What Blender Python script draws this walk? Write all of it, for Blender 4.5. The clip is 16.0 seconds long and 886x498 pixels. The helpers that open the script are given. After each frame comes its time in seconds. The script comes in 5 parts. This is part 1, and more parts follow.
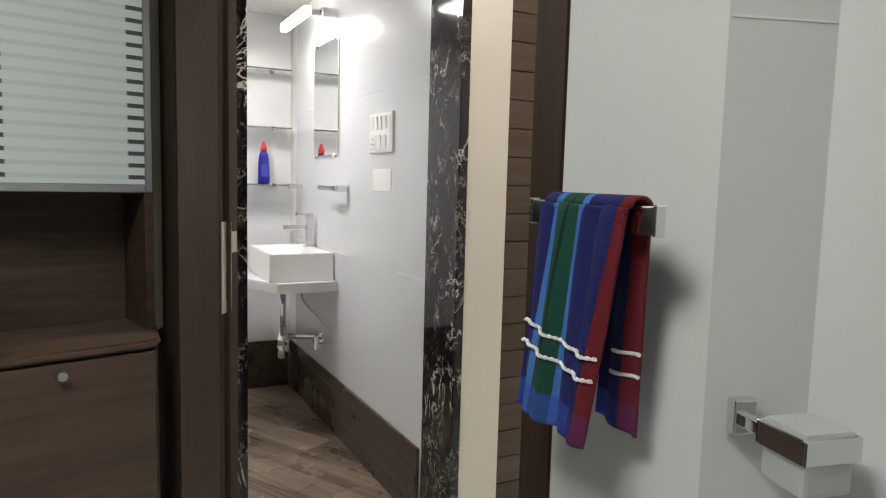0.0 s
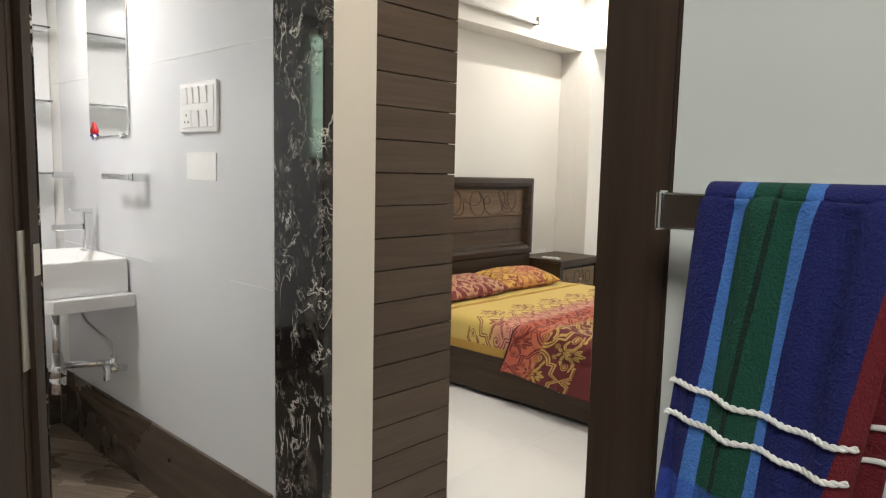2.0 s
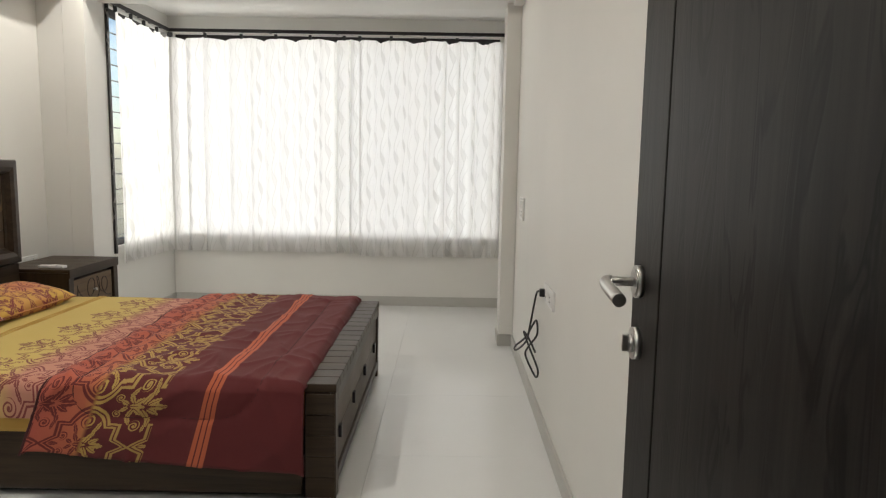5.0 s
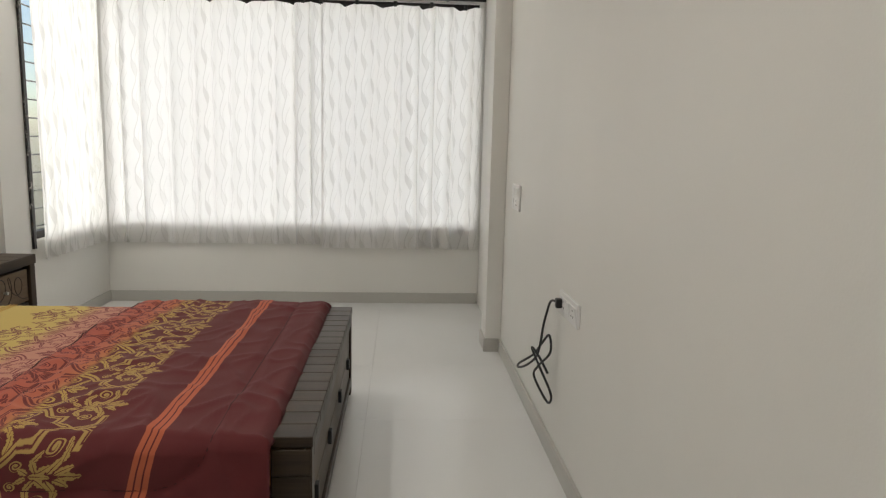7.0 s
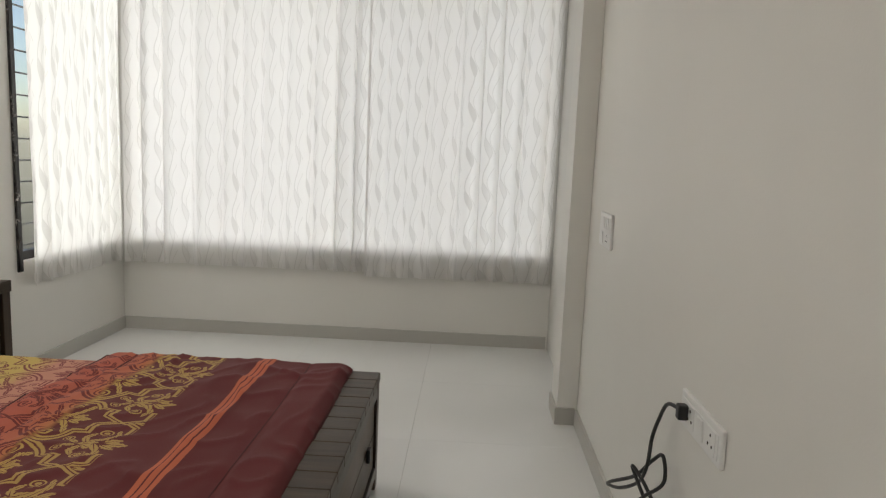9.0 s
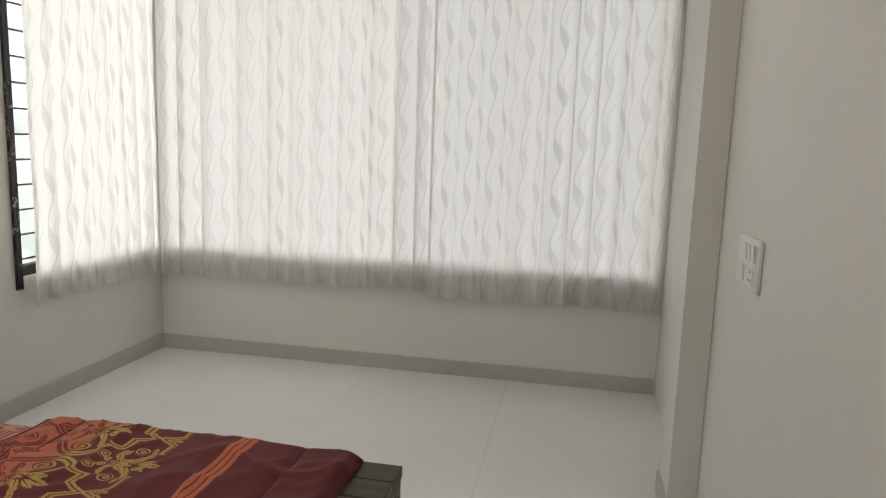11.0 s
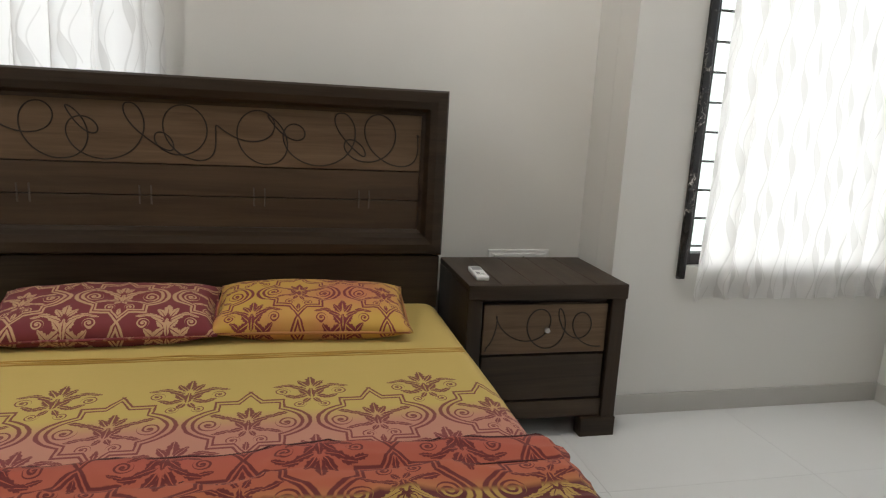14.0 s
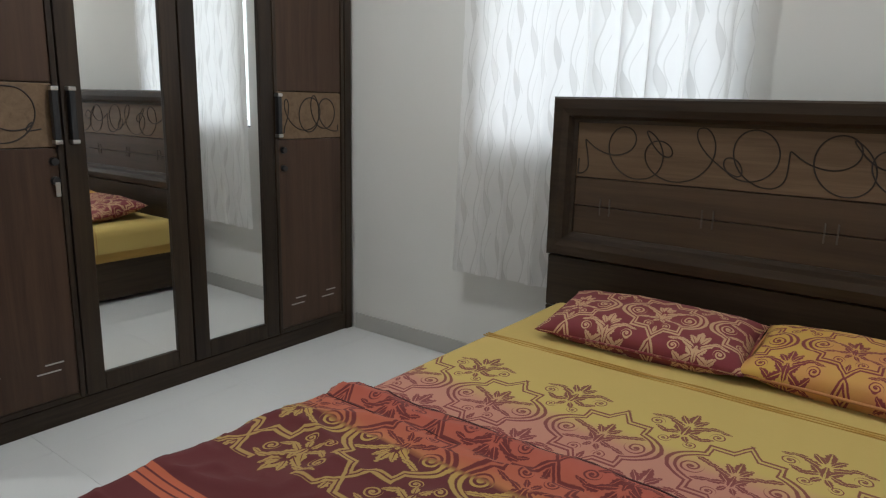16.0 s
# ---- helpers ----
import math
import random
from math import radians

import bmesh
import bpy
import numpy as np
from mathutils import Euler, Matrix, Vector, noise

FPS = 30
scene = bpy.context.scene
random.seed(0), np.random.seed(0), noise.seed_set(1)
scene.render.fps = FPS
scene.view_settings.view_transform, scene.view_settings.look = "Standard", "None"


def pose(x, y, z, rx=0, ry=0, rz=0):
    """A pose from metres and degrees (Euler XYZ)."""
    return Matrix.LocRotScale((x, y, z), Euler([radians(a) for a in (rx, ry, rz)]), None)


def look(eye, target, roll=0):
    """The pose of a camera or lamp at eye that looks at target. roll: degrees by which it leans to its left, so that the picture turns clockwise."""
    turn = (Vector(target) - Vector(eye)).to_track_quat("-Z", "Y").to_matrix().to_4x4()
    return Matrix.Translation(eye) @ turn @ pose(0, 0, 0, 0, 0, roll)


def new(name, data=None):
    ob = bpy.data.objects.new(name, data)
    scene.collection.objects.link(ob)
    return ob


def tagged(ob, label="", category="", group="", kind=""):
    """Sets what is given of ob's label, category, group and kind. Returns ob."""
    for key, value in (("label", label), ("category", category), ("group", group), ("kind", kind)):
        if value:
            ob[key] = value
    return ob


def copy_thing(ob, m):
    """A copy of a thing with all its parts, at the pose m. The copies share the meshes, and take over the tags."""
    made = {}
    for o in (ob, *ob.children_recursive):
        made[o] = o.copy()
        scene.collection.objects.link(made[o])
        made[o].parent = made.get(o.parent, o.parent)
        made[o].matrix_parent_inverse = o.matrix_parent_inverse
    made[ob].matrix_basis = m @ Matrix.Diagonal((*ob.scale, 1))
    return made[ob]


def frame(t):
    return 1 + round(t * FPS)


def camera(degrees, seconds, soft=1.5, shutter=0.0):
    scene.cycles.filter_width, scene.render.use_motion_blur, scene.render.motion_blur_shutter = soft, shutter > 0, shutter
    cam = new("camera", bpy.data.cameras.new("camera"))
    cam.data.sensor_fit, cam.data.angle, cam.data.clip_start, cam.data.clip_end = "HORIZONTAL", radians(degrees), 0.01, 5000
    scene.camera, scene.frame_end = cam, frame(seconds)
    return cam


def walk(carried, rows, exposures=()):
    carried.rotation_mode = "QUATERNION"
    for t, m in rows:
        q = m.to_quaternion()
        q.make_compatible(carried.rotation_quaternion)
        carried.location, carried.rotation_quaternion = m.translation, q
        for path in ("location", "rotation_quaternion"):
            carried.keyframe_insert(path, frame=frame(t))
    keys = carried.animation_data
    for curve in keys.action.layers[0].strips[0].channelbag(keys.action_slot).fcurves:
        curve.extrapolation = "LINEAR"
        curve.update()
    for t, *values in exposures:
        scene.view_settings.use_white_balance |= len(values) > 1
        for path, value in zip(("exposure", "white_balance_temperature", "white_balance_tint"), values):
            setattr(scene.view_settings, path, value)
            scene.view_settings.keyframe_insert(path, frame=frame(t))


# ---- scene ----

# ---- camera and its walk ----
cam = camera(66.2, 16.0, soft=1.2)
PATH = [
    (0, (0.005, 0.031, 1.389), (0.914, 1.801, 1.188), 1.5),
    (0.2, (-0.009, 0.04, 1.393), (0.923, 1.8, 1.21), 2.3),
    (0.5, (-0.025, 0.077, 1.387), (1.005, 1.783, 1.218), 2.0),
    (1, (-0.036, 0.189, 1.378), (1.087, 1.838, 1.223), 1.9),
    (1.5, (-0.042, 0.371, 1.374), (1.244, 1.889, 1.175), 1.1),
    (2, (-0.038, 0.557, 1.379), (1.409, 1.92, 1.157), 1.3),
    (2.5, (-0.063, 0.748, 1.38), (1.711, 1.653, 1.192), 1.5),
    (3, (0.002, 0.892, 1.363), (1.865, 1.599, 1.198), 1.2),
    (3.5, (0.154, 1.04, 1.36), (2.029, 1.694, 1.127), -0.5),
    (4, (0.281, 1.139, 1.358), (2.173, 1.737, 1.102), 0.3),
    (4.5, (0.41, 1.248, 1.342), (2.351, 1.616, 1.026), 2.8),
    (5, (0.533, 1.34, 1.363), (2.518, 1.353, 1.119), 1.0),
    (5.2, (0.597, 1.357, 1.351), (2.582, 1.318, 1.11), 1.5),
    (7.3, (1.337, 1.525, 1.374), (3.311, 1.391, 1.08), 1.1),
    (7.5, (1.442, 1.512, 1.382), (3.422, 1.399, 1.127), -0.0),
    (8, (1.631, 1.471, 1.383), (3.613, 1.522, 1.121), 0.5),
    (8.5, (1.884, 1.446, 1.367), (3.866, 1.47, 1.104), 0.7),
    (8.7, (2.004, 1.443, 1.373), (3.986, 1.482, 1.104), 1.4),
    (11, (3.094, 1.336, 1.385), (5.035, 1.715, 1.084), 1.9),
    (11.5, (3.34, 1.289, 1.389), (5.227, 1.865, 1.063), 1.0),
    (12, (3.518, 1.305, 1.373), (5.351, 2.024, 1.025), 0.7),
    (12.5, (3.73, 1.393, 1.356), (5.523, 2.184, 0.956), 4.5),
    (13, (3.873, 1.385, 1.34), (5.444, 2.579, 1.014), 2.5),
    (13.5, (4.016, 1.433, 1.285), (5.001, 3.136, 0.923), 1.6),
    (14, (4.197, 1.442, 1.288), (4.664, 3.344, 0.882), 3.1),
    (14.5, (4.3, 1.573, 1.291), (4.56, 3.523, 0.931), 4.0),
    (14.6, (4.317, 1.59, 1.301), (4.491, 3.55, 0.943), 3.7),
    (15, (4.364, 1.643, 1.287), (4.089, 3.598, 0.969), 2.4),
    (15.4, (4.394, 1.658, 1.291), (3.636, 3.479, 0.965), 2.9),
    (15.5, (4.385, 1.609, 1.296), (3.538, 3.386, 0.938), 2.3),
    (16, (4.426, 1.544, 1.315), (3.253, 3.109, 0.895), 1.4),
]
walk(cam, [(t, look(eye, target, roll)) for t, eye, target, roll in PATH],
     [(0.0, 1.0, 6650, 10), (1.5, 1.0, 6650, 10), (2.5, 0.9, 6900, 11), (3.2, 0.5, 6900, 11), (4.0, 0.38, 6700, 10), (5.2, 0.38, 6650, 10), (8.0, 0.06, 6650, 10), (11.0, -0.06, 6700, 10), (12.8, -0.42, 6800, 11), (14.2, 0.2, 6250, 10), (16.0, 0.12, 5900, 8)])

# ---- world, light and exposure ----
world = bpy.data.worlds.new("sky")
scene.world = world
world.use_nodes = True
wt = world.node_tree
sky = wt.nodes.new("ShaderNodeTexSky")
sky.sky_type, sky.sun_disc = "NISHITA", False
sky.sun_elevation, sky.sun_rotation = radians(48), radians(150)
wt.links.new(sky.outputs[0], wt.nodes["Background"].inputs[0])
wt.nodes["Background"].inputs[1].default_value = 0.15


def area(name, loc, target, w, h, power, colour, spread=180):
    data = bpy.data.lights.new(name, "AREA")
    data.shape, data.size, data.size_y, data.energy, data.color = "RECTANGLE", w, h, power, colour
    data.spread = radians(spread)
    ob = new(name, data)
    ob.matrix_world = look(loc, target)
    return ob


DAY = (1.0, 0.99, 0.96)
area("daylight_east_sash", (7.048, 3.16, 1.605), (0, 3.16, 1.605), 1.52, 1.86, 10.8, DAY, 118)
area("daylight_east_sash", (7.048, 1.64, 1.605), (0, 1.64, 1.605), 1.52, 1.86, 8.8, DAY, 118)
area("daylight_bay_north", (6.465, 3.996, 1.605), (6.465, 0, 1.605), 1.08, 1.86, 9.0, DAY, 118)
area("daylight_north", (3.15, 4.352, 1.66), (3.15, 0, 1.66), 1.1, 1.04, 4.6, DAY, 130)
area("daylight_bathroom", (-0.72, 4.66, 1.9), (-0.72, 0, 1.9), 0.5, 0.85, 4, DAY)
# unseen fill for the dressing space, where no ceiling lamp is known
area("lamp_dressing", (-0.5, 0.3, 2.47), (-0.5, 0.3, 0), 0.55, 0.55, 10, (0.98, 1.0, 0.97))
# unseen fill that brightens the bathroom beyond its mirror lamp
area("lamp_bath_ceiling", (0.35, 3.5, 2.36), (0.35, 3.5, 0), 0.3, 0.3, 9, (0.97, 0.97, 1.0))
area("lamp_bath_mirror", (1.0, 3.7, 2.2), (1.12, 3.7, 1.6), 0.4, 0.06, 2.2, (1.0, 0.93, 0.82))
# the first is the known downlight; the other three are unseen fill
for lx, ly, lp in ((5.2, 3.62, 11), (5.2, 1.5, 2), (2.5, 3.0, 20), (1.05, 1.6, 8)):
    data = bpy.data.lights.new("downlight_and_fill_lamp", "AREA")
    data.shape, data.size, data.energy, data.color = "DISK", 0.09, lp, (1.0, 0.96, 0.89)
    ob = new("downlight_and_fill_lamp", data)
    ob.matrix_world = look((lx, ly, 3.03), (lx, ly, 0))

# ---- materials ----


class Val:
    """A value in a node tree that can be reckoned with like a number."""

    def __init__(self, tree, socket):
        self.tree, self.socket = tree, socket

    def op(self, kind, *others):
        node = self.tree.nodes.new("ShaderNodeMath")
        node.operation = kind
        for i, v in enumerate((self, *others)):
            if isinstance(v, Val):
                self.tree.links.new(v.socket, node.inputs[i])
            else:
                node.inputs[i].default_value = v
        return Val(self.tree, node.outputs[0])

    def __add__(self, o): return self.op("ADD", o)
    def __radd__(self, o): return self.op("ADD", o)
    def __sub__(self, o): return self.op("SUBTRACT", o)
    def __rsub__(self, o): return (self * -1.0) + o
    def __mul__(self, o): return self.op("MULTIPLY", o)
    def __rmul__(self, o): return self.op("MULTIPLY", o)
    def __truediv__(self, o): return self.op("DIVIDE", o)
    def sin(self): return self.op("SINE")
    def cos(self): return self.op("COSINE")
    def abs(self): return self.op("ABSOLUTE")
    def frac(self): return self.op("FRACT")
    def sqrt(self): return self.op("SQRT")
    def atan2(self, o): return self.op("ARCTAN2", o)
    def max(self, o): return self.op("MAXIMUM", o)
    def min(self, o): return self.op("MINIMUM", o)
    def clamp(self): return self.op("MAXIMUM", 0.0).op("MINIMUM", 1.0)
    def step(self, a, b): return ((self - a) * (1.0 / (b - a))).clamp()


class Mat:
    """A node material with a Principled shader and short ways to its textures."""

    def __init__(self, name, colour=(0.5, 0.5, 0.5), rough=0.5, metal=0.0, **more):
        self.m = bpy.data.materials.new(name)
        self.m.use_nodes = True
        self.t = self.m.node_tree
        self.b = self.t.nodes["Principled BSDF"]
        self.b.inputs["Base Color"].default_value = (*colour, 1)
        self.b.inputs["Roughness"].default_value = rough
        self.b.inputs["Metallic"].default_value = metal
        for key, value in more.items():
            self.b.inputs[key.replace("_", " ")].default_value = value

    def node(self, kind, **inputs):
        n = self.t.nodes.new("ShaderNode" + kind)
        for key, v in inputs.items():
            self.put(n.inputs[key.replace("_", " ")], v)
        return n

    def put(self, socket, v):
        if isinstance(v, Val):
            self.t.links.new(v.socket, socket)
        elif isinstance(v, bpy.types.NodeSocket):
            self.t.links.new(v, socket)
        else:
            socket.default_value = v

    def coords(self, scale=(1, 1, 1), turn=(0, 0, 0), uv=False):
        c = self.t.nodes.new("ShaderNodeTexCoord")
        m = self.t.nodes.new("ShaderNodeMapping")
        m.inputs["Scale"].default_value = scale
        m.inputs["Rotation"].default_value = [radians(a) for a in turn]
        self.t.links.new(c.outputs["UV" if uv else "Object"], m.inputs["Vector"])
        return m.outputs[0]

    def axes(self, uv=False):
        c = self.t.nodes.new("ShaderNodeTexCoord")
        s = self.t.nodes.new("ShaderNodeSeparateXYZ")
        self.t.links.new(c.outputs["UV" if uv else "Object"], s.inputs[0])
        return [Val(self.t, o) for o in s.outputs]

    def noise(self, scale, vector=None, detail=5.0, rough=0.55, distort=0.0):
        n = self.node("TexNoise", Scale=scale, Detail=detail, Roughness=rough, Distortion=distort)
        self.t.links.new(vector if vector is not None else self.coords(), n.inputs["Vector"])
        return Val(self.t, n.outputs[0])

    def ramp(self, value, *stops, ease=False):
        r = self.t.nodes.new("ShaderNodeValToRGB")
        if ease:
            r.color_ramp.interpolation = "EASE"
        e = r.color_ramp.elements
        while len(e) < len(stops):
            e.new(0.5)
        for el, (p, c) in zip(e, stops):
            el.position, el.color = p, (*c, 1) if len(c) == 3 else c
        self.put(r.inputs[0], value)
        return r.outputs[0]

    def mix(self, f, a, b, kind="MIX"):
        n = self.t.nodes.new("ShaderNodeMix")
        n.data_type, n.blend_type = "RGBA", kind
        for s, v in ((n.inputs[0], f), (n.inputs[6], a), (n.inputs[7], b)):
            if isinstance(v, tuple):
                v = (*v, 1) if len(v) == 3 else v
            self.put(s, v)
        return n.outputs[2]

    def colour(self, v):
        self.put(self.b.inputs["Base Color"], v)
        return self

    def rough(self, v):
        self.put(self.b.inputs["Roughness"], v)
        return self

    def bump(self, height, strength=0.2, distance=0.01):
        n = self.node("Bump", Strength=strength, Distance=distance, Height=height)
        self.t.links.new(n.outputs[0], self.b.inputs["Normal"])
        return self

    def rand(self):
        return Val(self.t, self.t.nodes.new("ShaderNodeObjectInfo").outputs["Random"])


def paint(name, c, rough=0.55):
    m = Mat(name, c, rough)
    big, fine = m.noise(0.9, detail=3), m.noise(140, detail=2)
    m.colour(m.mix(big.step(0.35, 0.7), tuple(v * 0.95 for v in c), c))
    return m.bump(fine * 0.6 + m.noise(6), 0.12, 0.004).m


def wood(name, dark, light, scale=1.0, along="z", rough=0.45, relief=0.15, gloss=0.3):
    m = Mat(name, dark, rough)
    s = {"x": (1.2, 22, 22), "y": (22, 1.2, 22), "z": (22, 22, 1.2)}[along]
    v = m.coords(tuple(k * scale for k in s))
    g = m.noise(1.0, v, 8, 0.62, 0.9)
    fine = m.noise(5.0, v, 4, 0.6)
    wear = m.noise(2.3, detail=4)
    f = (g * 0.75 + fine * 0.25 + (m.rand() - 0.5) * 0.16).step(0.33, 0.68)
    m.colour(m.mix(wear.step(0.4, 0.8) * 0.25, m.ramp(f, (0, dark), (1, light)), tuple(0.5 * (a + b) * 1.15 for a, b in zip(dark, light))))
    m.rough((wear * 0.25 + (rough - 0.1)).clamp())
    m.b.inputs["Specular IOR Level"].default_value = gloss
    return m.bump(fine + g, relief, 0.003).m


def tile(name, c, rough=0.2, vary=0.05):
    m = Mat(name, c, rough)
    n = m.noise(1.4, detail=6)
    m.colour(m.mix((n + (m.rand() - 0.5) * 0.25).step(0.3, 0.75), tuple(v * (1 - vary) for v in c), c))
    m.rough((m.noise(4, detail=6) * 0.16 + (rough - 0.08)).clamp())
    return m.bump(m.noise(3), 0.03, 0.004).m


CREAM = paint("cream_wall_paint", (0.78, 0.77, 0.735))
CEILING = paint("ceiling_paint", (0.8, 0.79, 0.76), 0.7)
STRIP = paint("ivory_wall_paint", (0.8, 0.745, 0.66))
BATH_TILE = tile("grey_glazed_wall_tile", (0.66, 0.67, 0.69), 0.22)
GREEN_TILE = tile("pale_green_glazed_tile", (0.62, 0.65, 0.635), 0.2)
FLOOR_TILE = tile("polished_white_floor_tile", (0.74, 0.745, 0.74), 0.16, 0.035)
GROUT = Mat("pale_grout", (0.68, 0.68, 0.67), 0.8).m
SKIRT = tile("grey_skirting_tile", (0.50, 0.49, 0.46), 0.4)
LAMINATE = wood("dark_brown_laminate", (0.03, 0.019, 0.014), (0.10, 0.068, 0.05), 0.7, "x", 0.42, 0.08)
PLANK = wood("brown_grooved_panel_laminate", (0.07, 0.048, 0.034), (0.115, 0.082, 0.06), 1.2, "x", 0.5, 0.08)
FRAME_WOOD = wood("brown_door_frame_veneer", (0.030, 0.019, 0.013), (0.058, 0.037, 0.026), 1.3, "z", 0.4, 0.08)
BED_WOOD = wood("espresso_stained_wood", (0.021, 0.0128, 0.0072), (0.062, 0.040, 0.0235), 0.9, "x", 0.36, 0.12)
BED_WOOD_Y = wood("espresso_stained_wood_lengthwise", (0.021, 0.0128, 0.0072), (0.062, 0.040, 0.0235), 0.9, "y", 0.4, 0.12)
BED_WOOD_Z = wood("espresso_stained_wood_upright", (0.016, 0.0098, 0.0058), (0.048, 0.031, 0.0185), 0.9, "z", 0.36, 0.12)
MID_WOOD = wood("walnut_stained_wood", (0.044, 0.027, 0.0155), (0.092, 0.059, 0.035), 0.9, "x", 0.4, 0.12)
DOORPANEL_WOOD = wood("walnut_stained_wood_upright", (0.045, 0.024, 0.015), (0.085, 0.048, 0.03), 0.8, "z", 0.38, 0.1)
LIGHT_WOOD = wood("light_walnut_inlay", (0.105, 0.066, 0.036), (0.20, 0.132, 0.078), 1.0, "x", 0.42, 0.12)


def door_veneer():
    """Near-black veneer with long straight grain and a few pointed cathedral flecks."""
    m = Mat("charcoal_wood_grain_veneer", (0.006, 0.005, 0.005), 0.45)
    v = m.coords((26, 26, 0.9))
    g = m.noise(1.0, v, 8, 0.62, 0.6)
    fine = m.noise(4.0, v, 4, 0.6)
    fleck = m.noise(1.0, m.coords((13, 13, 3.2)), 3, 0.5, 1.0)
    dark = 1.0 - (fleck - 0.5).abs().step(0.010, 0.045)
    where = m.noise(1.0, m.coords((7, 7, 0.5)), 2).step(0.50, 0.58)
    c = m.ramp((g * 0.7 + fine * 0.3).step(0.35, 0.7), (0, (0.0055, 0.005, 0.0045)), (1, (0.024, 0.021, 0.019)))
    m.colour(m.mix(dark * where * 0.9, c, (0.0012, 0.0011, 0.001)))
    m.b.inputs["Specular IOR Level"].default_value = 0.13
    return m.bump(fine + g - dark, 0.05, 0.002).m


DOOR_WOOD = door_veneer()
CARVED_PALE = Mat("dull_bronze_inlay", (0.09, 0.075, 0.06), 0.45).m
CARVED = Mat("dark_carved_groove", (0.018, 0.010, 0.006), 0.6).m
PLANK_TILE = wood("dark_wood_look_floor_tile", (0.022, 0.014, 0.010), (0.30, 0.23, 0.17), 0.55, "x", 0.25, 0.06)
SKIRT_WOOD = wood("dark_wood_look_skirting_tile", (0.03, 0.02, 0.015), (0.13, 0.10, 0.075), 0.5, "y", 0.25, 0.06)
CHROME = Mat("chrome", (0.75, 0.75, 0.76), 0.12, 1.0).m
STEEL = Mat("brushed_steel", (0.55, 0.54, 0.52), 0.32, 1.0).m
PLATE = Mat("nickel_plated_steel", (0.70, 0.67, 0.60), 0.45, 0.7).m
WHITE_PLASTIC = Mat("white_plastic", (0.8, 0.8, 0.79), 0.35).m
GREY_PLASTIC = Mat("grey_plastic", (0.32, 0.32, 0.33), 0.45).m
BLACK_PLASTIC = Mat("black_plastic", (0.015, 0.015, 0.016), 0.4).m
BLACK_METAL = Mat("black_powder_coated_aluminium", (0.018, 0.016, 0.016), 0.45, 0.2).m
ALUMINIUM = Mat("satin_aluminium", (0.6, 0.61, 0.62), 0.3, 1.0).m
CERAMIC = Mat("white_glazed_ceramic", (0.82, 0.82, 0.82), 0.08).m
COUNTER = tile("white_polished_stone_counter", (0.7, 0.7, 0.7), 0.2)
MIRROR = Mat("mirror_silver", (0.9, 0.91, 0.9), 0.015, 1.0).m
RED_PLASTIC = Mat("red_plastic", (0.55, 0.02, 0.025), 0.35).m
BLUE_PLASTIC = Mat("deep_blue_plastic", (0.02, 0.02, 0.28), 0.3).m


def glowing(name, c, strength):
    m = Mat(name, c, 0.5)
    m.b.inputs["Emission Color"].default_value = (*c, 1)
    m.b.inputs["Emission Strength"].default_value = strength
    return m.m


LAMP_WARM = glowing("lit_warm_lamp", (1.0, 0.86, 0.66), 12)
LAMP_WHITE = glowing("lit_white_lamp", (1.0, 0.97, 0.9), 5)


def glass(name, c=(0.95, 0.98, 0.97), rough=0.0):
    m = Mat(name, c, rough)
    m.b.inputs["Transmission Weight"].default_value = 1.0
    m.b.inputs["IOR"].default_value = 1.45
    return m.m


GLASS = glass("clear_glass")
GREEN_PANE = glass("green_frosted_glass", (0.5, 0.66, 0.56), 0.35)


def etched_glass():
    m = Mat("etched_glass_with_clear_lines", (0.5, 0.58, 0.56), 0.3)
    x, y, z = m.axes()
    band = (z * 38.0).frac().step(0.60, 0.68)
    edge = (x.abs() - 0.115).step(0.0, 0.004)
    f = (edge * 0.85 + 0.13) * band
    m.colour(m.mix(f, (0.55, 0.62, 0.6), (0.05, 0.06, 0.058)))
    m.rough((m.noise(3) * 0.2 + 0.12) - f * 0.08)
    return m.m


ETCHED = etched_glass()


def marble():
    m = Mat("black_marble_with_white_veins", (0.012, 0.011, 0.011), 0.08)
    v = m.coords((1, 1, 0.75))
    warp = m.noise(9, v, 6, 0.6, 1.2)
    veins = (m.noise(9.0, v, 6, 0.6, 0.9) - 0.5).abs()
    veins2 = (m.noise(22, v, 6, 0.62, 1.0) - 0.5).abs()
    gate = m.noise(7.5, v, 3).step(0.50, 0.60)
    f = ((1.0 - veins.step(0.002, 0.016)) * gate + (1.0 - veins2.step(0.002, 0.022)) * warp.step(0.50, 0.62) * 0.55).clamp()
    cloud = m.noise(8, v, 6, 0.65, 0.8).step(0.55, 0.74)
    base = m.mix(cloud * 0.65, (0.010, 0.009, 0.009), (0.10, 0.085, 0.07))
    m.colour(m.mix(f, base, (0.62, 0.58, 0.53)))
    m.rough(f * 0.1 + 0.06)
    return m.m


MARBLE = marble()


